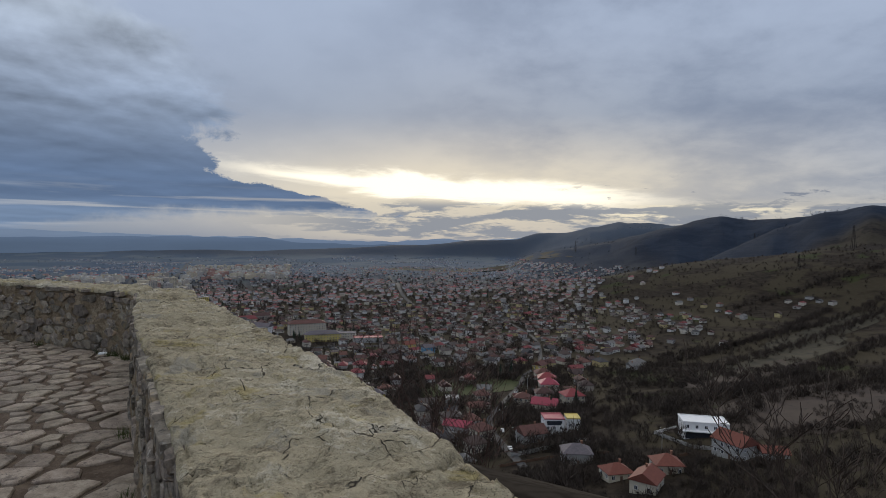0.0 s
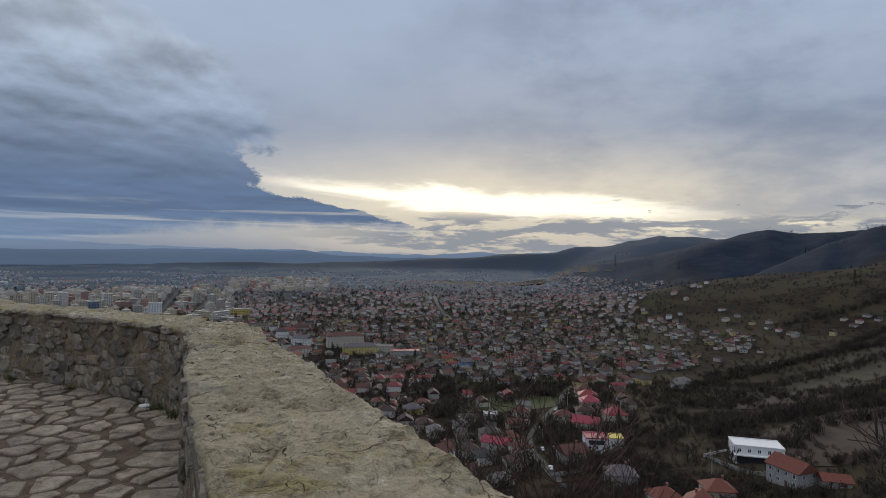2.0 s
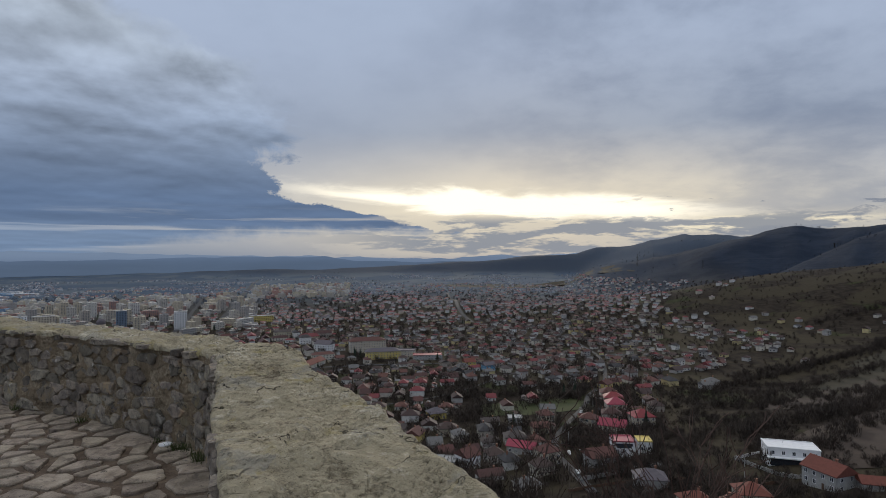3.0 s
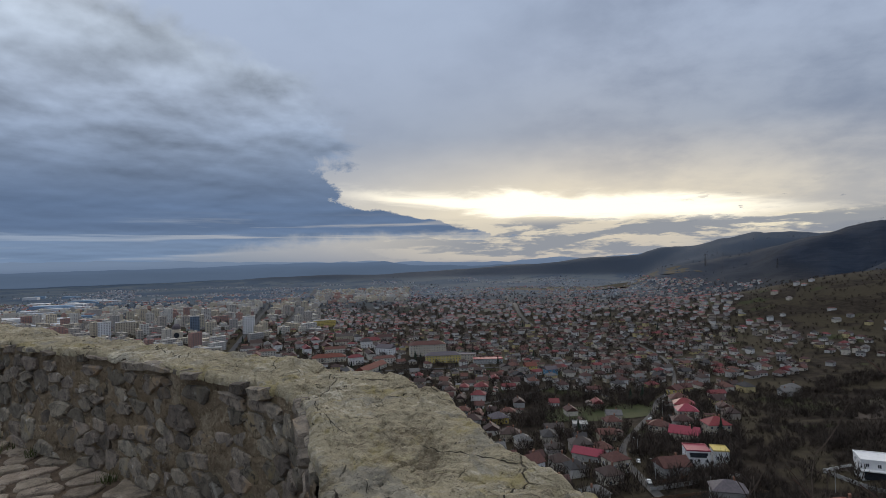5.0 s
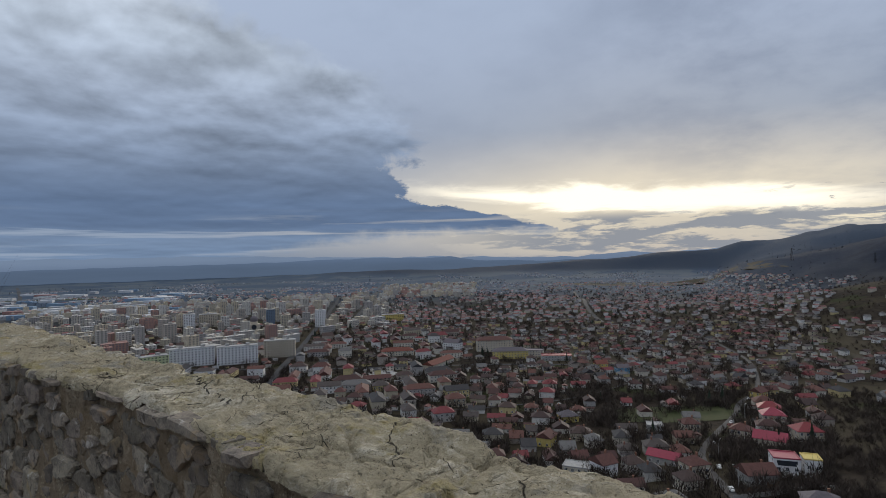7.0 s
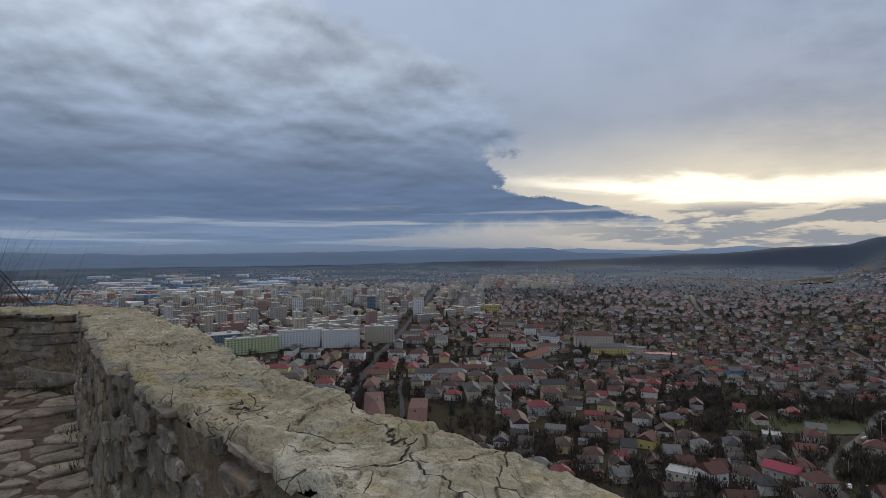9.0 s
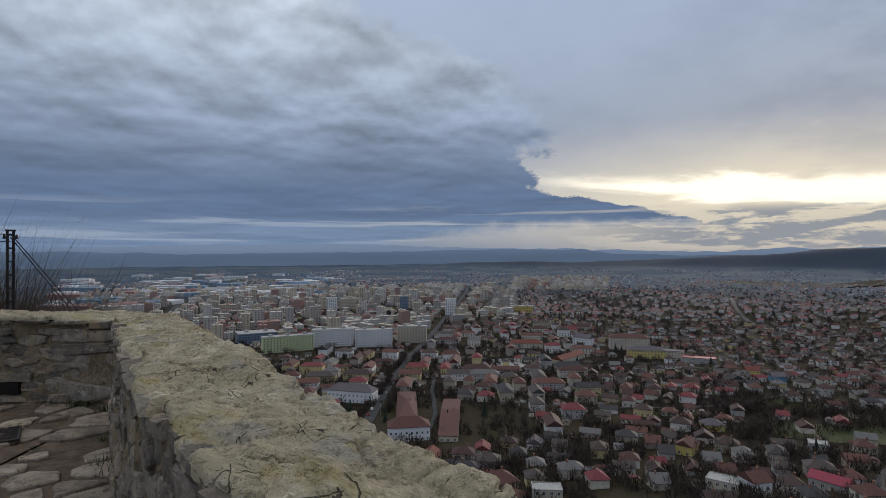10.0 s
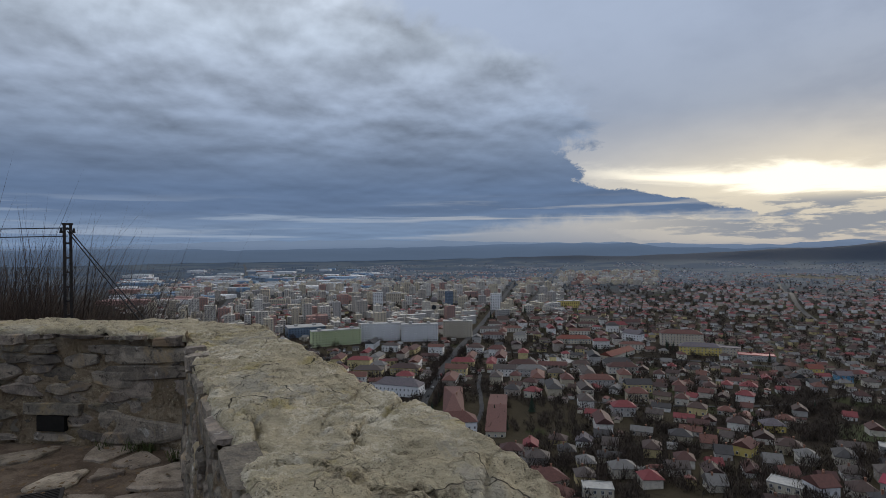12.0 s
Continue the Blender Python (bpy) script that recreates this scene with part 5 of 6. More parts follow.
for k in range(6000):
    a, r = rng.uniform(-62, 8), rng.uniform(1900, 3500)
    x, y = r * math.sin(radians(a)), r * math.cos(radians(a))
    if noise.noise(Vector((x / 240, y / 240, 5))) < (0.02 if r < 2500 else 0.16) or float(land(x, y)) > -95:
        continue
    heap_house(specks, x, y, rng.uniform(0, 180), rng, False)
# walls and roofs carry the distance haze as a blue-grey tint
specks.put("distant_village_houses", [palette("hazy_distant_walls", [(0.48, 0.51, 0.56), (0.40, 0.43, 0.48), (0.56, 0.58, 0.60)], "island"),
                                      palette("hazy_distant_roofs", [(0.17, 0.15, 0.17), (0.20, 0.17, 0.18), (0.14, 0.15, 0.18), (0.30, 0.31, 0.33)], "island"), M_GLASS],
           "tiny houses strewn over the far plain, paled blue-grey as haze", "houses")
sheds.put("far_warehouses", [palette("pale_sheds", [(0.6, 0.62, 0.65), (0.4, 0.42, 0.45), (0.2, 0.3, 0.42), (0.7, 0.7, 0.7), (0.35, 0.2, 0.18)], "island")], "pale warehouses on the plain at the edge of town", "warehouses")

# ---- bare trees of the valley ------------------------------------------------
M_BARE = surface("bare_winter_twigs", (0.037, 0.029, 0.024), (0.070, 0.054, 0.044), 0.05, 1.0, 0.0, spread=0.3, per="island")
M_FIR = surface("dark_conifer", (0.012, 0.022, 0.014), (0.022, 0.036, 0.022), 0.2, 1.0, 0.0)


def twig_cloud(name, places, label, material, blades, seed, slim=1.0):
    """Bare crowns: for every place (x, y, height) a loose sheaf of slender tapering twigs."""
    g = np.random.default_rng(seed)
    p = np.array(places)
    n = len(p)
    z = land(p[:, 0], p[:, 1])
    h = p[:, 2][:, None]
    ang = g.uniform(0, 2 * np.pi, (n, blades))
    rad = np.sqrt(g.uniform(0, 1, (n, blades))) * h * 0.42
    up = g.uniform(0.0, 0.75, (n, blades)) * h
    base = np.stack([p[:, 0][:, None] + rad * np.cos(ang), p[:, 1][:, None] + rad * np.sin(ang), z[:, None] + up - 0.3], -1)
    lean = g.normal(0, 0.35, (n, blades, 3))
    lean[..., 0] += np.cos(ang) * 0.35
    lean[..., 1] += np.sin(ang) * 0.35
    lean[..., 2] = np.abs(lean[..., 2]) + 0.7
    tip = base + lean * (h * g.uniform(0.2, 0.45, (n, blades)))[..., None]
    side = np.stack([np.cos(ang + 1.3), np.sin(ang + 1.3), 0 * ang], -1) * (slim * h * g.uniform(0.018, 0.055, (n, blades)))[..., None]
    verts = np.stack([base - side, base + side, tip], 2).reshape(-1, 3)
    k = len(verts) // 3
    me = bpy.data.meshes.new(name)
    me.from_pydata(verts.tolist(), [], np.arange(3 * k).reshape(-1, 3).tolist())
    me.materials.append(material)
    return tagged(new(name, me), label, "trees", kind="stuff")


rt = random.Random(5)
places = []
for k in range(22000):
    r = 130 + 1900 * rt.random() ** 1.7
    a = rt.uniform(-66, 42)
    x, y = r * math.sin(radians(a)), r * math.cos(radians(a))
    n = noise.noise(Vector((x / 45, y / 45, 9)))
    if a > 13 and r < 1000 and n < (-0.3 if r < 460 else (0.0 if r < 600 else -0.2)):
        continue
    if a < 13 and n < -0.15:
        continue
    if is_blocks(x, y) and rt.random() < 0.6:
        continue
    if math.hypot(x - 12, y - 428) < 38 or street_gap(x, y) < 3 or (r > 1300 and float(land(x, y)) > -70):
        continue
    places.append((x, y, rt.uniform(3.5, 8.5) * ((0.45 if r < 460 else 0.65) if a > 13 else 1)))
# hedge lines along the hillside terraces
for x0, y0, x1, y1, wdt in ((113, 299, 429, 567, 9), (118, 398, 552, 731, 10), (189, 532, 582, 771, 9), (140, 470, 500, 760, 6), (407, 827, 656, 871, 9), (150, 330, 300, 400, 5), (90, 250, 330, 400, 8),
                            (-279, 318, -398, 523, 2.5), (-264, 322, -384, 533, 2.0), (-60, 395, 60, 470, 13), (-50, 455, 40, 495, 12)):
    n = int(math.hypot(x1 - x0, y1 - y0) / 2.2)
    for i in range(n):
        f_ = i / n
        wob = 10 * noise.noise(Vector((f_ * 4, x0, 0)))
        places.append((x0 + (x1 - x0) * f_ + rt.gauss(0, wdt * 0.45) - wob, y0 + (y1 - y0) * f_ + rt.gauss(0, wdt * 0.45) + wob, rt.uniform(4.0, 8.0)))
# thickets on the slopes below the castle hill, and garden trees between the houses
for k in range(13000):
    slope = k % 2 == 0
    a, r = (rt.uniform(5, 38), 150 + 400 * rt.random()) if slope else (rt.uniform(-58, 14), 240 + 900 * rt.random() ** 1.2)
    x, y = r * math.sin(radians(a)), r * math.cos(radians(a))
    if street_gap(x, y) < 3 or any((x - p) ** 2 + (y - q) ** 2 < g * g for p, q, g in TAKEN) or math.hypot(x - 12, y - 428) < 38 or math.hypot(x + 272, y - 533) < 22:
        continue
    if slope and (noise.noise(Vector((x / 38, y / 26, 4))) < -0.02 or (math.hypot(x - 190, y - 300) < 60)):
        continue
    if not slope and (not free(x, y, 7) or noise.noise(Vector((x / 60, y / 60, 17))) < -0.2):
        continue
    places.append((x, y, rt.uniform(2.2, 4.6) if slope else rt.uniform(4, 8)))
twig_cloud("bare_trees", places, "leafless brown trees and hedges between the houses and fields", M_BARE, 70, 3, 0.75)
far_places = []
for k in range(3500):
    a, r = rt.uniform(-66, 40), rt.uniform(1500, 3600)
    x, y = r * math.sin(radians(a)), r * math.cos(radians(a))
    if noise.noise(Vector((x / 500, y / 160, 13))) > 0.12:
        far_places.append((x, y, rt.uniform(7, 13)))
# twig colour turned bluish here to paint in distance haze
twig_cloud("far_tree_belts", far_places, "dark tree belts across the far plain", surface("hazed_bare_woods", (0.032, 0.040, 0.052), (0.046, 0.054, 0.066), 0.02, 1.0, 0.0), 14, 4)
firs = []
for k in range(260):
    r = 300 + 1000 * rt.random()
    a = rt.uniform(-56, 14)
    x, y = r * math.sin(radians(a)), r * math.cos(radians(a))
    if street_gap(x, y) > 4 and free(x, y, 12):
        firs.append((x, y, rt.uniform(7, 13)))


def fir_heap():
    hp = Heap()
    for x, y, h in firs:
        z = float(land(x, y))
        for t_ in range(6):
            z0, rr = h * (0.08 + 0.15 * t_), h * 0.19 * (1 - t_ / 6.5)
            pts = [(x + rr * (1 + 0.25 * (i % 2)) * math.cos(i * 0.7 + t_), y + rr * (1 + 0.25 * (i % 2)) * math.sin(i * 0.7 + t_), z + z0) for i in range(9)] + [(x, y, z + z0 + h * 0.26)]
            hp.add(pts, [(i, (i + 1) % 9, 9) for i in range(9)], 0)
    hp.put("conifers", [M_FIR], "dark green conifers standing between the houses", "trees")


fir_heap()


# ---- shrubs, trees and the pole close to the walls ---------------------------
M_TWIG = surface("dark_bare_twigs", (0.040, 0.029, 0.023), (0.080, 0.058, 0.046), 8.0, 0.9, 0.3)
M_REDTWIG = surface("reddish_bare_twigs", (0.060, 0.036, 0.030), (0.10, 0.062, 0.050), 8.0, 0.9, 0.3)
M_STEEL = surface("weathered_dark_steel", (0.030, 0.028, 0.027), (0.055, 0.045, 0.040), 6.0, 0.6, 0.2, metal=0.6)
M_CABLE = surface("black_cable", (0.012, 0.012, 0.013), (0.02, 0.02, 0.021), 4.0, 0.6, 0.0)


def tube(v, f, pts, radii, sides=4):
    k = len(v)
    for i, p in enumerate(pts):
        d = (pts[min(i + 1, len(pts) - 1)] - pts[max(i - 1, 0)]).normalized()
        a = d.cross(Vector((0.31, 0.2, 0.93))).normalized()
        b = d.cross(a)
        for s in range(sides):
            t = 2 * math.pi * s / sides
            v.append(p + (a * math.cos(t) + b * math.sin(t)) * radii[i])
    for i in range(len(pts) - 1):
        for s in range(sides):
            q = (s + 1) % sides
            f.append((k + i * sides + s, k + i * sides + q, k + (i + 1) * sides + q, k + (i + 1) * sides + s))


def grow(v, f, fine_v, fine_f, start, way, length, radius, depth, rr, droop, fork, least, wide=0.75):
    """A limb that bends, tapers and forks; the last order goes into the fine mesh."""
    pts, d, p = [start.copy()], way.normalized(), start.copy()
    n = 5
    for i in range(n):
        d = (d + Vector((rr.gauss(0, 0.16), rr.gauss(0, 0.16), rr.gauss(0.02, 0.12) - droop))).normalized()
        p = p + d * (length / n)
        pts.append(p.copy())
    rad = [max(least, radius * (1 - 0.7 * i / n)) for i in range(n + 1)]
    if depth <= 1:
        tube(fine_v, fine_f, pts, rad, 3)
    else:
        tube(v, f, pts, rad, 5)
    if depth <= 0:
        return
    for k in range(fork):
        i = rr.randint(1, n)
        axis = Vector((rr.gauss(0, 1), rr.gauss(0, 1), rr.gauss(0.25, 0.5))).normalized()
        grow(v, f, fine_v, fine_f, pts[i], (pts[i] - pts[i - 1]).normalized() + axis * wide, length * rr.uniform(0.4, 0.68), rad[i] * 0.62, depth - 1, rr, droop, fork, least, wide)


def bare_shrub(name, x, y, height, stems, seed, material, label, category="shrub", thick=0.012, spread=0.35, depth=2, fork=4, droop=0.0, least=0.0045, wide=0.75):
    rr = random.Random(seed)
    ob = tagged(new(name), label, category)
    z = float(land(x, y)) - 0.1
    ob.matrix_world = pose(x, y, z)
    fine_v, fine_f = [], []
    for s in range(stems):
        v, f = [], []
        way = Vector((rr.gauss(0, spread), rr.gauss(0, spread), 1))
        grow(v, f, fine_v, fine_f, Vector((rr.gauss(0, 0.12), rr.gauss(0, 0.12), 0)), way, height * rr.uniform(0.55, 0.8), thick * rr.uniform(0.7, 1.2), depth, rr, droop, fork, least, wide)
        mesh_object("stem", v, f, material, ob)
    tagged(mesh_object("twig_crown", fine_v, fine_f, material, ob), kind="stuff")
    return ob


bare_shrub("shrub", 0.3, 7.0, 2.5, 9, 41, M_REDTWIG, "leafless shrub with thin upright reddish twigs outside the wall", thick=0.010, spread=0.16, fork=3)
bare_shrub("shrub", -0.75, 7.9, 2.1, 8, 42, M_TWIG, "low tangled leafless shrub on the slope outside the wall", thick=0.010, spread=0.3)
bare_shrub("shrub", 1.2, 7.7, 2.2, 8, 43, M_REDTWIG, "leafless shrub with forked brown twigs on the slope", thick=0.010, spread=0.25)
bare_shrub("shrub", -1.8, 8.6, 2.0, 7, 44, M_TWIG, "small bare shrub below the parapet", thick=0.009, spread=0.3)
bare_shrub("tree", 8.2, 9.8, 4.3, 4, 45, M_TWIG, "small leafless tree with long drooping branches", "tree", 0.05, 0.45, 3, 5, 0.0, 0.009)
bare_shrub("tree", 10.4, 8.4, 4.0, 4, 46, M_TWIG, "small leafless tree with crooked dark branches", "tree", 0.05, 0.45, 3, 5, 0.0, 0.009)
# the thicket around the pole beyond the return wall
thicket = random.Random(50)
for i, (x, y) in enumerate(((-25.41, 9.49), (-26.91, 11.29), (-24.41, 12.09), (-28.41, 9.89), (-24.91, 12.99), (-27.91, 13.09), (-24.01, 10.49), (-29.91, 11.89), (-27.41, 8.69), (-31.41, 10.29),
                            (-26.61, 12.69), (-23.61, 11.99), (-25.61, 10.69), (-29.21, 14.09), (-26.41, 13.89), (-23.81, 13.09), (-30.91, 13.29), (-25.01, 11.29))):
    lie = math.degrees(math.atan2(x + 7.41, y - 7.49))
    crown = 1.35 - max(0.0, lie + 75.5) * 0.36
    bare_shrub("tree", x, y, (crown - float(land(x, y))) * thicket.uniform(0.56, 0.66), 6, 60 + i, M_TWIG, "dense leafless tree in the thicket beyond the wall", "tree", 0.06, 0.11, 3, 6, 0.0, 0.010, 0.6)


brush = []
for k in range(420):
    x, y = thicket.uniform(-30.4, -23.4), thicket.uniform(8.3, 13.9)
    lie = math.degrees(math.atan2(x + 7.41, y - 7.49))
    top_ = 1.3 - max(0.0, lie + 75.5) * 0.36 - float(land(x, y))
    if lie < -67.5:
        brush.append((x, y, top_ * 0.92))
twig_cloud("brushwood", brush, "tangled brown brushwood under the bare trees", M_TWIG, 170, 9, 0.045)


def cable(a, b, sag, r, label):
    v, f = [], []
    a, b = Vector(a), Vector(b)
    pts = [a.lerp(b, i / 24) - Vector((0, 0, sag * 4 * (i / 24) * (1 - i / 24))) for i in range(25)]
    tube(v, f, pts, [r] * 25, 5)
    return tagged(mesh_object("cable", v, f, M_CABLE, smooth=True), label, "cable", "cables on the pole")


POLE = (-20.66, 11.84)
POLE_TOP = 2.03
pole = tagged(new("utility_pole"), "dark steel lattice utility pole standing among bare trees", "utility pole")
pz = float(land(*POLE))
pole.matrix_world = pose(POLE[0], POLE[1], pz, 0, 0, 71)
tall = POLE_TOP - pz
for s in (-1, 1):
    part("upright", boxed(s * 0.055 - 0.028, -0.035, -0.5, s * 0.055 + 0.028, 0.035, tall), M_STEEL, pole)
for i in range(int(tall / 0.3)):
    part("rung", boxed(-0.03, -0.02, tall - 0.10 - i * 0.3, 0.055, 0.02, tall - 0.06 - i * 0.3), M_STEEL, pole)
part("cap", boxed(-0.10, -0.045, tall, 0.10, 0.045, tall + 0.04), M_STEEL, pole)
for s in (-1, 1):
    bm = bmesh.new()
    bmesh.ops.create_cone(bm, cap_ends=True, segments=10, radius1=0.035, radius2=0.02, depth=0.1, matrix=Matrix.Translation((s * 0.11, 0, tall - 0.12)))
    part("insulator", bm, M_CABLE, pole)
cable((-20.66, 11.84, 1.97), (-33.11, 1.44, 2.1), 0.08, 0.011, "thin black overhead cable strung from the pole")
cable((-20.66, 11.84, 1.80), (-33.11, 1.44, 1.9), 0.08, 0.011, "second black overhead cable strung from the pole")
cable((-20.66, 11.84, 1.98), (-13.21, 16.29, -7.2), 0.12, 0.012, "taut black stay cable running downhill from the pole")
cable((-20.66, 11.84, 1.90), (-13.91, 14.99, -5.6), 0.1, 0.012, "second taut stay cable running downhill")


# ---- pylons, cars, fences and other small things -----------------------------
def pylon(x, y, h):
    ob = tagged(new("pylon"), "slim steel lattice power pylon on the hillside", "pylon", "power pylons")
    ob.matrix_world = pose(x, y, float(land(x, y)), 0, 0, 30)
    w = h * 0.085
    for sx in (-1, 1):
        for sy in (-1, 1):
            v, f = [], []
            tube(v, f, [Vector((sx * w, sy * w, -1)), Vector((sx * w * 0.45, sy * w * 0.45, h * 0.6)), Vector((sx * 0.3, sy * 0.3, h))], [0.35, 0.28, 0.2], 4)
            mesh_object("leg", v, f, M_STEEL, ob)
    for i in range(5):
        z = h * (0.12 + 0.16 * i)
        k = w * (1 - 0.16 * i)
        part("brace", boxed(-k, -k, z, k, k, z + 0.4), M_STEEL, ob)
    for z in (0.72, 0.84, 0.94):
        part("crossarm", boxed(-h * 0.14, -0.3, h * z, h * 0.14, 0.3, h * z + 0.5), M_STEEL, ob)
    return ob


for x, y, h in ((714, 1026, 42), (959, 1831, 40), (488, 2334, 48), (610, 1930, 28), (560, 930, 26)):
    pylon(x, y, h)

PAINTS = {"white": M_WHITE, "black": M_CABLE, "red": M_RED, "grey": M_CONC}


def car(colour):
    ob = tagged(new("car"), "small %s hatchback parked at the roadside" % colour, "car", "parked cars")
    bm = bmesh.new()
    prof = [(-2.1, 0.35), (-2.1, 0.8), (-1.95, 0.95), (-1.2, 1.0), (-0.7, 1.42), (0.9, 1.45), (1.7, 0.98), (2.05, 0.85), (2.1, 0.35)]
    left = [bm.verts.new((p[0], -0.82, p[1])) for p in prof]
    right = [bm.verts.new((p[0], 0.82, p[1])) for p in prof]
    bm.faces.new(left)
    bm.faces.new(right[::-1])
    for i in range(len(prof)):
        j = (i + 1) % len(prof)
        bm.faces.new((left[j], left[i], right[i], right[j]))
    part("body", bm, PAINTS[colour], ob)
    part("windscreen", boxed(-1.0, -0.7, 1.03, -0.78, 0.7, 1.32), M_GLASS, ob)
    part("rear_window", boxed(1.12, -0.7, 1.03, 1.4, 0.7, 1.3), M_GLASS, ob)
    for s in (-1, 1):
        part("side_window", boxed(-0.7, s * 0.83 - 0.02, 1.02, 1.0, s * 0.83 + 0.02, 1.34), M_GLASS, ob)
        for x in (-1.3, 1.3):
            bm = bmesh.new()
            bmesh.ops.create_cone(bm, cap_ends=True, segments=14, radius1=0.33, radius2=0.33, depth=0.2, matrix=Matrix.Translation((x, s * 0.78, 0.33)) @ Matrix.Rotation(math.pi / 2, 4, "X"))
            part("wheel", bm, M_CABLE, ob)
    return ob


cars = {c: car(c) for c in PAINTS}
spots_ = [(26.5, 262, 100, "white"), (25.5, 296, 92, "white"), (24, 316, 85, "black"), (28, 345, 70, "white"), (32, 352, 75, "grey"), (44, 402, 62, "white"), (54, 440, 66, "black"), (61, 462, 70, "grey"),
          (66, 486, 72, "white"), (9, 268, 20, "white"), (-272, 314, 121, "red"), (-279, 326, 121, "white"), (-287, 347, 121, "black"), (-298, 356, 121, "white"), (-301, 370, 121, "grey"), (-314, 383, 121, "white"), (-326, 413, 121, "red")]
first_use = set()
for x, y, rz, c in spots_:
    m = pose(x, y, float(land(x, y)) + 0.52, 0, 0, rz)
    if c in first_use:
        copy_thing(cars[c], m)
    else:
        cars[c].matrix_world = m
        first_use.add(c)


def fence(pts, h, material, label):
    """Posts with boards between them, along a line on the ground."""
    ob = tagged(new("fence"), label, "fence")
    c = on_line(pts, 3.0)
    for i in range(len(c) - 1):
        (x0, y0), (x1, y1) = c[i], c[i + 1]
        z0, z1 = float(land(x0, y0)), float(land(x1, y1))
        rz = math.degrees(math.atan2(y1 - y0, x1 - x0))
        part("post", boxed(-0.12, -0.12, -0.5, 0.12, 0.12, h + 0.1), material, ob).matrix_world = pose(x0, y0, z0, 0, 0, rz)
        part("panel", boxed(0.13, -0.05, -0.2, math.hypot(x1 - x0, y1 - y0) - 0.13, 0.05, h), material, ob).matrix_world = pose(x0, y0, (z0 + z1) / 2, 0, 0, rz)
    return ob


fence([(94, 262), (97, 246), (101, 232), (108, 228)], 1.6, M_CONC, "grey boarded fence round the white villa's garden")
fence([(94, 262), (110, 268), (126, 264)], 1.4, M_WHITE, "pale fence behind the white villa")
fence([(26, 252), (40, 256), (54, 262), (66, 262)], 1.8, M_CONC, "concrete retaining wall beside the valley road")
fence([(30, 262), (44, 268), (46, 280)], 1.3, M_DOOR, "brown garden fence of the maroon house")
fence([(20, 240), (46, 244), (70, 240)], 1.2, M_DOOR, "dark timber fence along the lower gardens")
fence([(60, 222), (80, 224), (98, 226)], 1.2, M_DOOR, "dark timber fence behind the red-roofed houses")


def street_lamp(x, y, rz):
    ob = tagged(new("street_lamp"), "grey concrete street lamp beside the road", "street lamp", "street lamps")
    ob.matrix_world = pose(x, y, float(land(x, y)), 0, 0, rz)
    v, f = [], []
    tube(v, f, [Vector((0, 0, -0.5)), Vector((0, 0, 4)), Vector((0, 0, 8.4))], [0.17, 0.13, 0.09], 8)
    mesh_object("post", v, f, M_CONC, ob)
    v, f = [], []
    tube(v, f, [Vector((0, 0, 8.3)), Vector((0.7, 0, 8.8)), Vector((1.7, 0, 8.9))], [0.06, 0.06, 0.05], 6)
    mesh_object("arm", v, f, M_STEEL, ob)
    part("head", boxed(1.5, -0.14, 8.8, 2.3, 0.14, 8.98), M_CONC, ob)


for x, y, rz in ((30, 268, 160), (27, 312, 170), (42, 376, 150), (54, 418, 150), (66, 468, 150), (88, 236, 90), (-266, 320, 210), (-305, 384, 210), (-345, 454, 210)):
    street_lamp(x, y, rz)

# grass and moss tufts along the foot of the wall
M_GRASS = surface("winter_grass", (0.045, 0.060, 0.018), (0.085, 0.10, 0.035), 6.0, 0.9, 0.0)


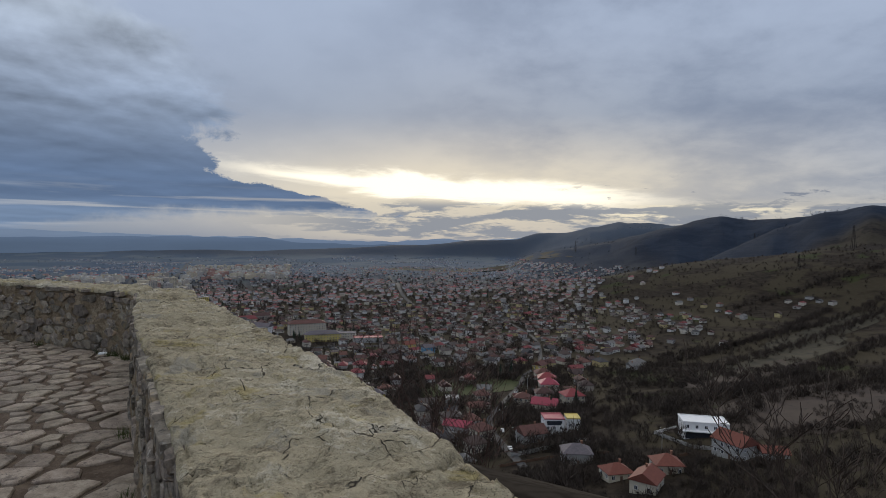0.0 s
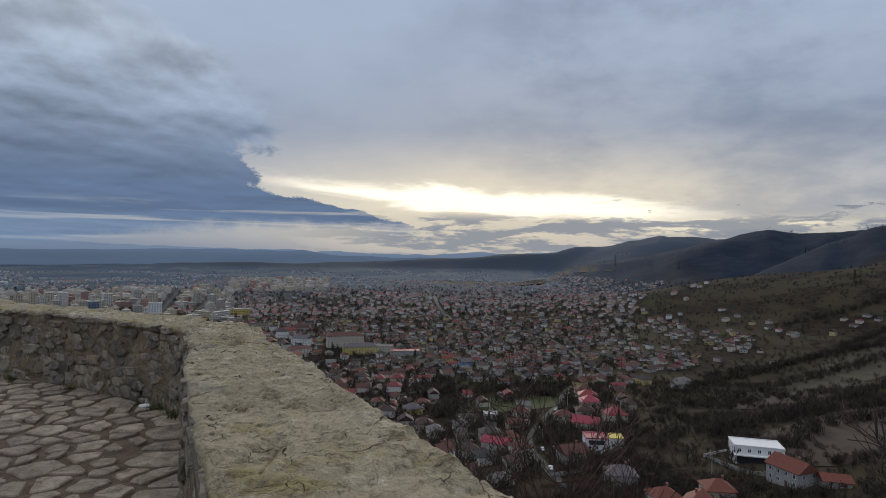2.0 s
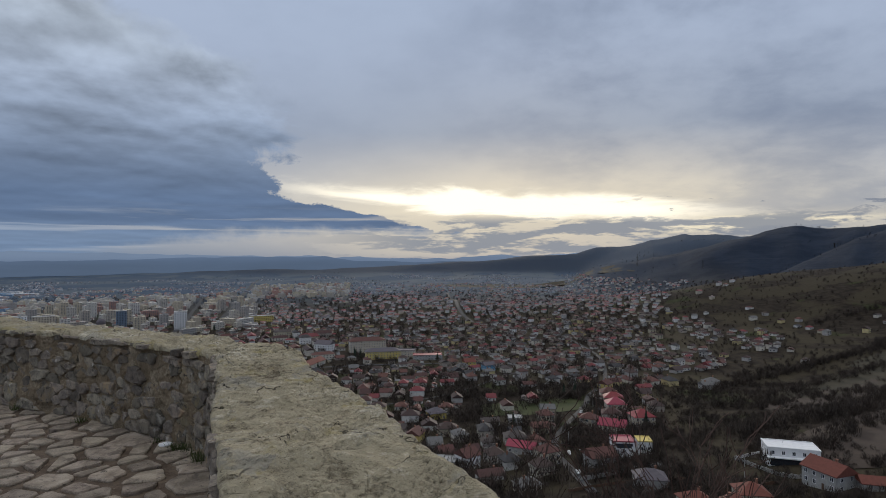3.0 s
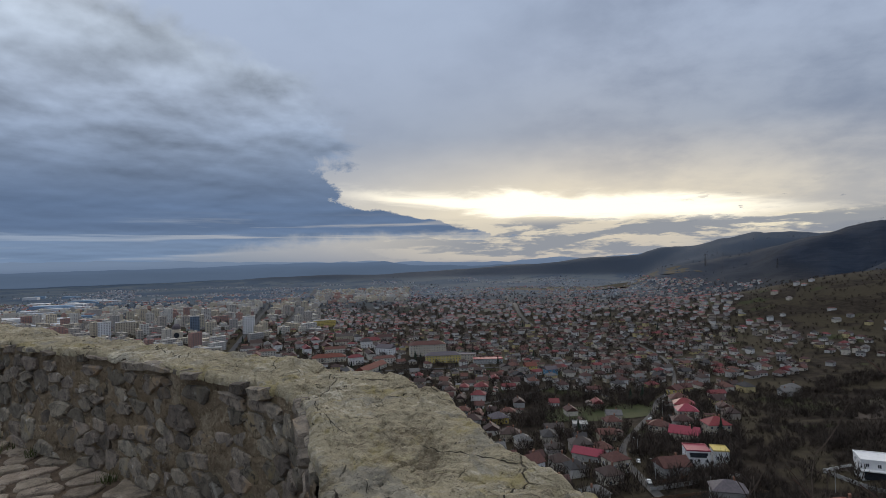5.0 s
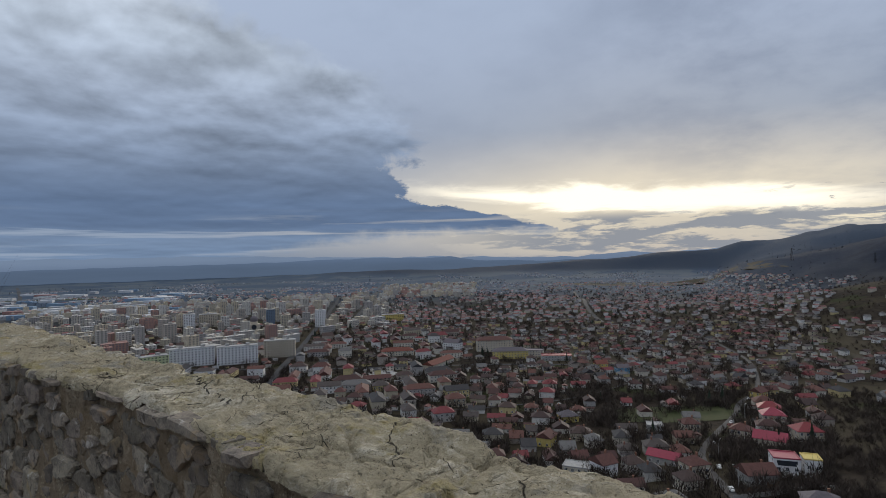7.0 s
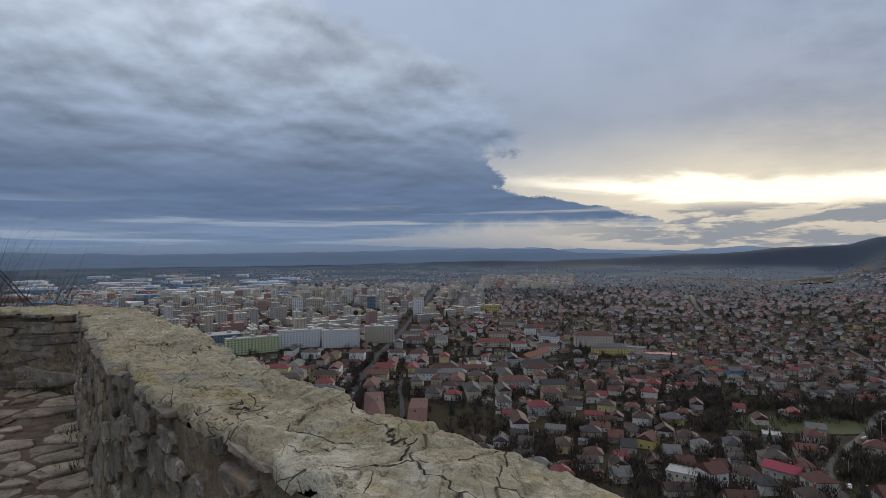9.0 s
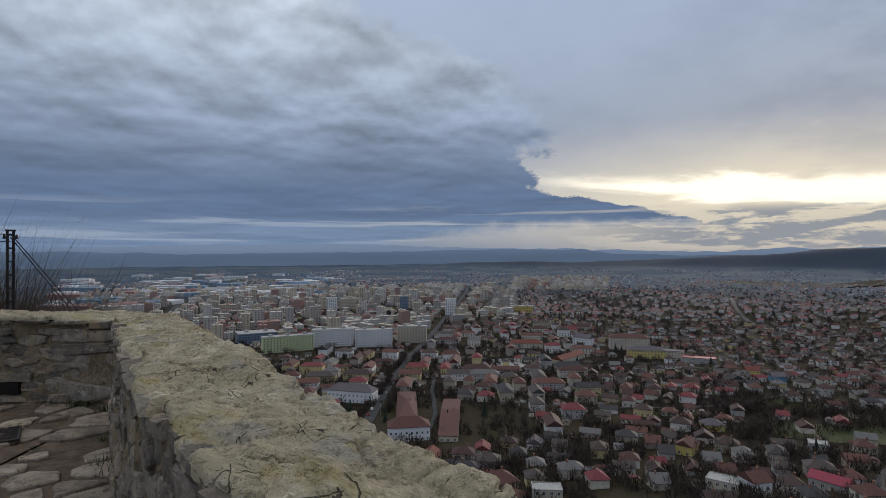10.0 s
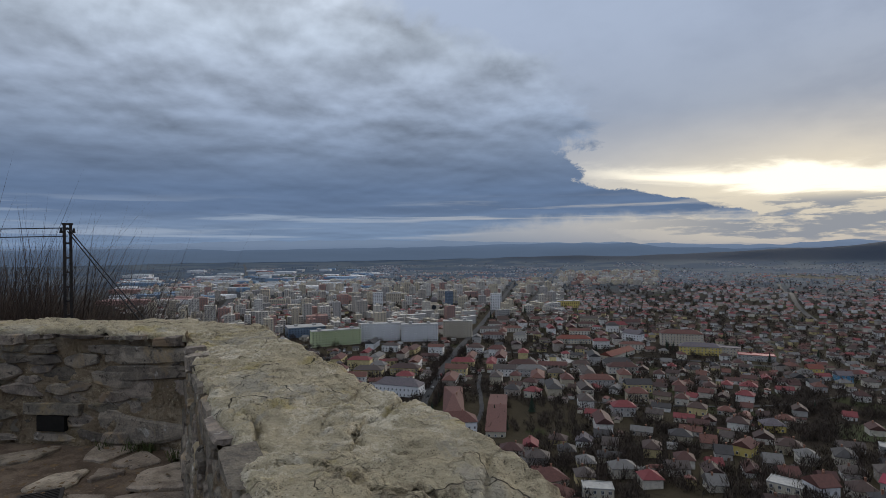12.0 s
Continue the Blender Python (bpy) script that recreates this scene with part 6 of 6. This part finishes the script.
def tufts():
    rr = random.Random(77)
    v, f = [], []
    foot = np.vstack([smooth_line(INNER, 300)[40:], smooth_line(WALL3_IN, 80)[:50]])
    for k in range(70):
        i = rr.randrange(1, len(foot) - 1)
        if noise.noise(Vector((foot[i][0] * 1.4, foot[i][1] * 1.4, 4))) < 0.02:
            continue
        t = foot[i + 1] - foot[i - 1]
        t = t / (np.linalg.norm(t) + 1e-6)
        cx, cy = foot[i][0] - t[1] * rr.uniform(0.06, 0.12), foot[i][1] + t[0] * rr.uniform(0.06, 0.12)
        for b in range(rr.randint(14, 30)):
            a, l = rr.uniform(0, 6.28), rr.uniform(0.03, 0.10)
            x, y = cx + rr.gauss(0, 0.03), cy + rr.gauss(0, 0.03)
            n = len(v)
            v += [(x - 0.004 * math.sin(a), y + 0.004 * math.cos(a), -0.01), (x + 0.004 * math.sin(a), y - 0.004 * math.cos(a), -0.01), (x + l * 0.6 * math.cos(a), y + l * 0.6 * math.sin(a), l)]
            f.append((n, n + 1, n + 2))
    tagged(mesh_object("grass", v, f, M_GRASS), "tufts of green grass at the foot of the wall", "grass", kind="stuff")
    # dead leaves and chips blown into the corner
    lv, lf = [], []
    for k in range(420):
        x, y = (rr.gauss(-11.7, 0.7), rr.gauss(8.7, 0.5)) if k % 2 else (rr.gauss(-8.9, 1.6), rr.gauss(7.7, 0.5))
        if (x + 11.56) * 0.42 - (y - 9.61) * 0.9 < 0.12 or y > 7.93 + (-7.83 - x) * 0.44 - 0.1:
            continue
        a, s = rr.uniform(0, 6.28), rr.uniform(0.012, 0.035)
        n = len(lv)
        for q in range(4):
            lv.append((x + s * (1 if q % 2 else 0.5) * math.cos(a + q * 1.57), y + s * (1 if q % 2 else 0.5) * math.sin(a + q * 1.57), 0.018 + rr.uniform(0, 0.012)))
        lf.append((n, n + 1, n + 2, n + 3))
    tagged(mesh_object("leaf_litter", lv, lf, surface("dead_leaves", (0.10, 0.065, 0.035), (0.17, 0.115, 0.065), 9.0, 0.95, 0.0)), "dry brown leaf litter on the terrace paving", "leaf litter", kind="stuff")


tufts()


# ---- stones of the walls and flags of the terrace (pieces) -------------------
def stone_mesh(poly, depth, rise, seed):
    """A rough stone: an outline (local x, z) that bulges out of the wall along -y."""
    n = len(poly)
    cx, cz = sum(p[0] for p in poly) / n, sum(p[1] for p in poly) / n
    rr = random.Random(seed)
    v = [(p[0], depth, p[1]) for p in poly]
    v += [(cx + (p[0] - cx) * 0.97, -rise * rr.uniform(0.3, 0.8), cz + (p[1] - cz) * 0.95) for p in poly]
    v += [(cx + (p[0] - cx) * 0.84 + rr.uniform(-0.008, 0.008), -rise * rr.uniform(0.8, 1.15) - rr.uniform(0, 0.004), cz + (p[1] - cz) * 0.76) for p in poly]
    f = [(i, (i + 1) % n, n + (i + 1) % n, n + i) for i in range(n)]
    f += [(n + i, n + (i + 1) % n, 2 * n + (i + 1) % n, 2 * n + i) for i in range(n)]
    f.append(tuple(range(2 * n, 3 * n)))
    return v, f


def clip(poly, px_, py_, nx, ny):
    """The part of a polygon on the side of a line that its normal points away from."""
    out = []
    for i in range(len(poly)):
        a, b = poly[i], poly[(i + 1) % len(poly)]
        da, db = (a[0] - px_) * nx + (a[1] - py_) * ny, (b[0] - px_) * nx + (b[1] - py_) * ny
        if da <= 0:
            out.append(a)
        if da * db < 0:
            t = da / (da - db)
            out.append((a[0] + (b[0] - a[0]) * t, a[1] + (b[1] - a[1]) * t))
    return out


def rubble(line, top, seed, keep, stretch, sizes):
    """Irregular stones fitted to one another over a wall face; each as (s, outline, rise), in metres along the line and up."""
    rr = random.Random(seed)
    pts = smooth_line(line, 400)
    s_of = np.concatenate([[0], np.cumsum(np.linalg.norm(np.diff(pts, axis=0), axis=1))])
    long_, high = s_of[-1], top - 0.10
    seeds = []
    cells = {}
    for k in range(int(long_ * 420)):
        u, v = rr.uniform(0, long_ / stretch), rr.uniform(0.02, high)
        g = rr.choice(sizes)
        ok = True
        for i in range(int(u / 0.25) - 1, int(u / 0.25) + 2):
            for (p, q, h) in cells.get(i, ()):
                if (p - u) ** 2 + (q - v) ** 2 < (0.5 * (g + h)) ** 2:
                    ok = False
        if ok:
            seeds.append((u, v, g))
            cells.setdefault(int(u / 0.25), []).append((u, v, g))
    arr = np.array(seeds)
    out = []
    for u, v, g in seeds:
        if rr.random() > keep:
            continue
        poly = [(u - 0.3, 0.0), (u + 0.3, 0.0), (u + 0.3, high), (u - 0.3, high)]
        d = np.hypot(arr[:, 0] - u, arr[:, 1] - v)
        for j in np.argsort(d)[1:14]:
            nx, ny = (arr[j, 0] - u) / d[j], (arr[j, 1] - v) / d[j]
            share = 0.5 * d[j] * (1 + 0.5 * (g - arr[j, 2]) / (g + arr[j, 2])) - rr.uniform(0.0005, 0.004)
            poly = clip(poly, u + nx * share, v + ny * share, nx, ny)
        if len(poly) < 3:
            continue
        cx, cy = sum(p[0] for p in poly) / len(poly), sum(p[1] for p in poly) / len(poly)
        rough = []
        for i in range(len(poly)):
            a, b = poly[i], poly[(i + 1) % len(poly)]
            if math.hypot(b[0] - a[0], b[1] - a[1]) < 0.012:
                continue
            for f in (0.16, 0.5, 0.84):
                x, y = a[0] + (b[0] - a[0]) * f, a[1] + (b[1] - a[1]) * f
                w = rr.uniform(-0.17, 0.03)
                rough.append(((x + (x - cx) * w - u) * stretch, y + (y - cy) * w))
        if len(rough) > 4:
            out.append((u * stretch, rough, rr.uniform(0.0, 0.026)))
    # thin slabs that carry the capping
    s = 0.05
    while s < long_ - 0.1:
        w, h = rr.uniform(0.10, 0.42), rr.uniform(0.03, 0.10)
        if rr.random() < 0.85:
            z0 = top - 0.02 - h
            tilt = rr.uniform(-0.015, 0.015)
            poly = [(-w / 2, z0 + rr.uniform(0, 0.02)), (-w * 0.2, z0 + rr.uniform(0, 0.012)), (w * 0.3, z0 + rr.uniform(0, 0.02)), (w / 2, z0 + 0.02), (w / 2 - rr.uniform(0, 0.02), z0 + h + tilt), (0.0, z0 + h), (-w / 2 + rr.uniform(0, 0.02), z0 + h - tilt)]
            out.append((s + w / 2, poly, rr.uniform(0.025, 0.06)))
        s += w + rr.uniform(0.005, 0.06)
    return pts, s_of, out


def lay_stones(line, top, parent, seed, chosen, hole=None, stretch=1.75, sizes=(0.075, 0.095, 0.12, 0.15, 0.20)):
    pts, s_of, stones = rubble(line, top, seed, 0.93, stretch, sizes)
    rest_v, rest_f = [], []
    made = 0
    for k, (s, poly, rise) in enumerate(stones):
        x, y = np.interp(s, s_of, pts[:, 0]), np.interp(s, s_of, pts[:, 1])
        i = min(int(np.searchsorted(s_of, s)), len(pts) - 2)
        t = pts[i + 1] - pts[max(i - 3, 0)]
        turn = math.degrees(math.atan2(t[1], t[0])) + 180
        zc = sum(p[1] for p in poly) / len(poly)
        if hole and math.hypot(x - hole[0], y - hole[1]) < 0.24 and hole[2] - 0.1 < zc < hole[2] + 0.12:
            continue
        local = [(p[0], p[1] - zc) for p in poly]
        v, f = stone_mesh(local, 0.06, rise + random.Random(k).uniform(-0.012, 0.02), k)
        back = 0.019 - 0.05 * (1 - zc / top) ** 2
        m = pose(x, y, zc, 0, 0, turn) @ pose(0, back, 0)
        if chosen(x, y) and made < 300:
            ob = mesh_object("stone", v, f, M_STONE, parent)
            ob.matrix_world = m
            made += 1
        else:
            n = len(rest_v)
            rest_v += [m @ Vector(p) for p in v]
            rest_f += [tuple(q + n for q in g) for g in f]
    if rest_v:
        tagged(mesh_object("stones", rest_v, rest_f, M_STONE_REST, parent), kind="stuff")


lay_stones(INNER, 0.95, parapet, 21, lambda x, y: x < -2.6 and y > 4.5)
lay_stones(WALL3_IN, 0.87, return_wall, 22, lambda x, y: x > -13.5, hole=(-12.59, 9.08, 0.15), stretch=2.7, sizes=(0.06, 0.075, 0.09, 0.12, 0.17))

# the drain hole in the return wall: a near-black block painted as its shade
part("drain_shade", boxed(-0.12, -0.035, -0.06, 0.12, 0.05, 0.06), surface("deep_drain_shadow", (0.008, 0.007, 0.006), (0.015, 0.013, 0.011), 5.0, 1.0, 0.0), return_wall, "near-black block standing for the shaded drain opening").matrix_world = pose(-12.58, 9.065, 0.15, 0, 0, 31)
part("drain_lintel", boxed(-0.24, -0.045, 0.0, 0.24, 0.08, 0.085), M_STONE, return_wall, "rough stone lintel").matrix_world = pose(-12.58, 9.075, 0.22, 0, 0, 31)


def lay_flags():
    rr = random.Random(31)
    edge_pts = np.vstack([smooth_line(INNER, 160), smooth_line(WALL3_IN, 60)])

    def inside(x, y):
        d = np.hypot(edge_pts[:, 0] - x, edge_pts[:, 1] - y)
        i = int(d.argmin())
        j = min(max(i, 1), len(edge_pts) - 2)
        t = edge_pts[j + 1] - edge_pts[j - 1]
        side = t[0] * (y - edge_pts[i][1]) - t[1] * (x - edge_pts[i][0])
        return (d[i] if side > 0 else -d[i])

    seeds = []
    for k in range(17000):
        x, y = rr.uniform(-15, 2.5), rr.uniform(-5, 9.8)
        d = inside(x, y)
        if d < 0.12 or d > 5.2:
            continue
        gap = rr.choice((0.13, 0.17, 0.21, 0.27, 0.35))
        if all((x - p) ** 2 + (y - q) ** 2 > (0.5 * (gap + g)) ** 2 for p, q, g in seeds):
            seeds.append((x, y, gap))
    arr = np.array(seeds)
    rest_v, rest_f, made = [], [], 0
    for k, (x, y, g) in enumerate(seeds):
        if (x < -10.3 and rr.random() < 0.22) or rr.random() < 0.06:
            continue
        poly = [(x - 0.6, y - 0.6), (x + 0.6, y - 0.6), (x + 0.6, y + 0.6), (x - 0.6, y + 0.6)]
        d = np.hypot(arr[:, 0] - x, arr[:, 1] - y)
        for j in np.argsort(d)[1:16]:
            nx, ny = (arr[j, 0] - x) / d[j], (arr[j, 1] - y) / d[j]
            share = 0.5 * d[j] * (1 + 0.55 * (g - arr[j, 2]) / (g + arr[j, 2])) - rr.uniform(0.012, 0.050)
            poly = clip(poly, x + nx * share, y + ny * share, nx, ny)
        if len(poly) < 3:
            continue
        cx, cy = sum(p[0] for p in poly) / len(poly), sum(p[1] for p in poly) / len(poly)
        rough_poly = []
        for i in range(len(poly)):
            a, b = poly[i], poly[(i + 1) % len(poly)]
            ln = math.hypot(b[0] - a[0], b[1] - a[1])
            if ln < 0.03:
                continue
            rough_poly.append((a[0] + (b[0] - a[0]) * 0.12, a[1] + (b[1] - a[1]) * 0.12))
            if ln > 0.16:
                mx, my = (a[0] + b[0]) / 2, (a[1] + b[1]) / 2
                w_ = rr.uniform(-0.10, 0.015)
                rough_poly.append((mx + (mx - cx) * w_, my + (my - cy) * w_))
            rough_poly.append((a[0] + (b[0] - a[0]) * 0.88, a[1] + (b[1] - a[1]) * 0.88))
        n = len(rough_poly)
        if n < 4:
            continue
        hgt = rr.uniform(-0.004, 0.012)
        tx, ty = rr.uniform(-0.018, 0.018), rr.uniform(-0.018, 0.018)
        v = [(p[0] - cx, p[1] - cy, -0.05) for p in rough_poly]
        v += [(p[0] - cx, p[1] - cy, hgt - 0.012 + (p[0] - cx) * tx + (p[1] - cy) * ty) for p in rough_poly]
        v += [((p[0] - cx) * 0.93, (p[1] - cy) * 0.93, hgt + (p[0] - cx) * tx + (p[1] - cy) * ty) for p in rough_poly]
        f = [(i, (i + 1) % n, n + (i + 1) % n, n + i) for i in range(n)] + [(n + i, n + (i + 1) % n, 2 * n + (i + 1) % n, 2 * n + i) for i in range(n)] + [tuple(range(2 * n, 3 * n))]
        if made < 300 and inside(x, y) < 2.6 and x < -1.4:
            ob = mesh_object("flagstone", v, f, M_FLAG, floor)
            ob.location = (cx, cy, 0)
            made += 1
        else:
            q = len(rest_v)
            rest_v += [(p[0] + cx, p[1] + cy, p[2]) for p in v]
            rest_f += [tuple(i + q for i in e) for e in f]
    if rest_v:
        tagged(mesh_object("flagstones", rest_v, rest_f, M_FLAG_REST, floor), kind="stuff")


lay_flags()


def drain_grate(x, y, rz):
    """A small iron grate let into the paving: a rim and its bars."""
    ob = tagged(new("drain_grate"), "rusty iron drain grate let into the terrace paving", "drain grate")
    ob.matrix_world = pose(x, y, 0.022, 0, 0, rz)
    for q in ((-0.22, -0.12, 0.22, -0.10), (-0.22, 0.10, 0.22, 0.12), (-0.22, -0.10, -0.20, 0.10), (0.20, -0.10, 0.22, 0.10)):
        part("rim", boxed(q[0], q[1], -0.02, q[2], q[3], 0.006), M_STEEL, ob)
    for i in range(15):
        u = -0.187 + 0.0267 * i
        part("bar", boxed(u - 0.006, -0.10, -0.015, u + 0.006, 0.10, 0.003), M_STEEL, ob)
    return ob


drain_grate(-11.3, 8.58, -22)
bm = bmesh.new()
bmesh.ops.create_icosphere(bm, subdivisions=2, radius=1.0)
for q in bm.verts:
    q.co = Vector((q.co.x * 0.065, q.co.y * 0.04, q.co.z * 0.024)) * (1 + 0.3 * noise.noise(q.co * 2.0))
me = bpy.data.meshes.new("stone_chip")
bm.to_mesh(me)
bm.free()
me.materials.append(M_WHITE)
tagged(new("stone_chip", me), "pale broken stone chip lying at the foot of the wall", "stone").matrix_world = pose(-4.40, 6.52, 0.02, 0, 0, 20)
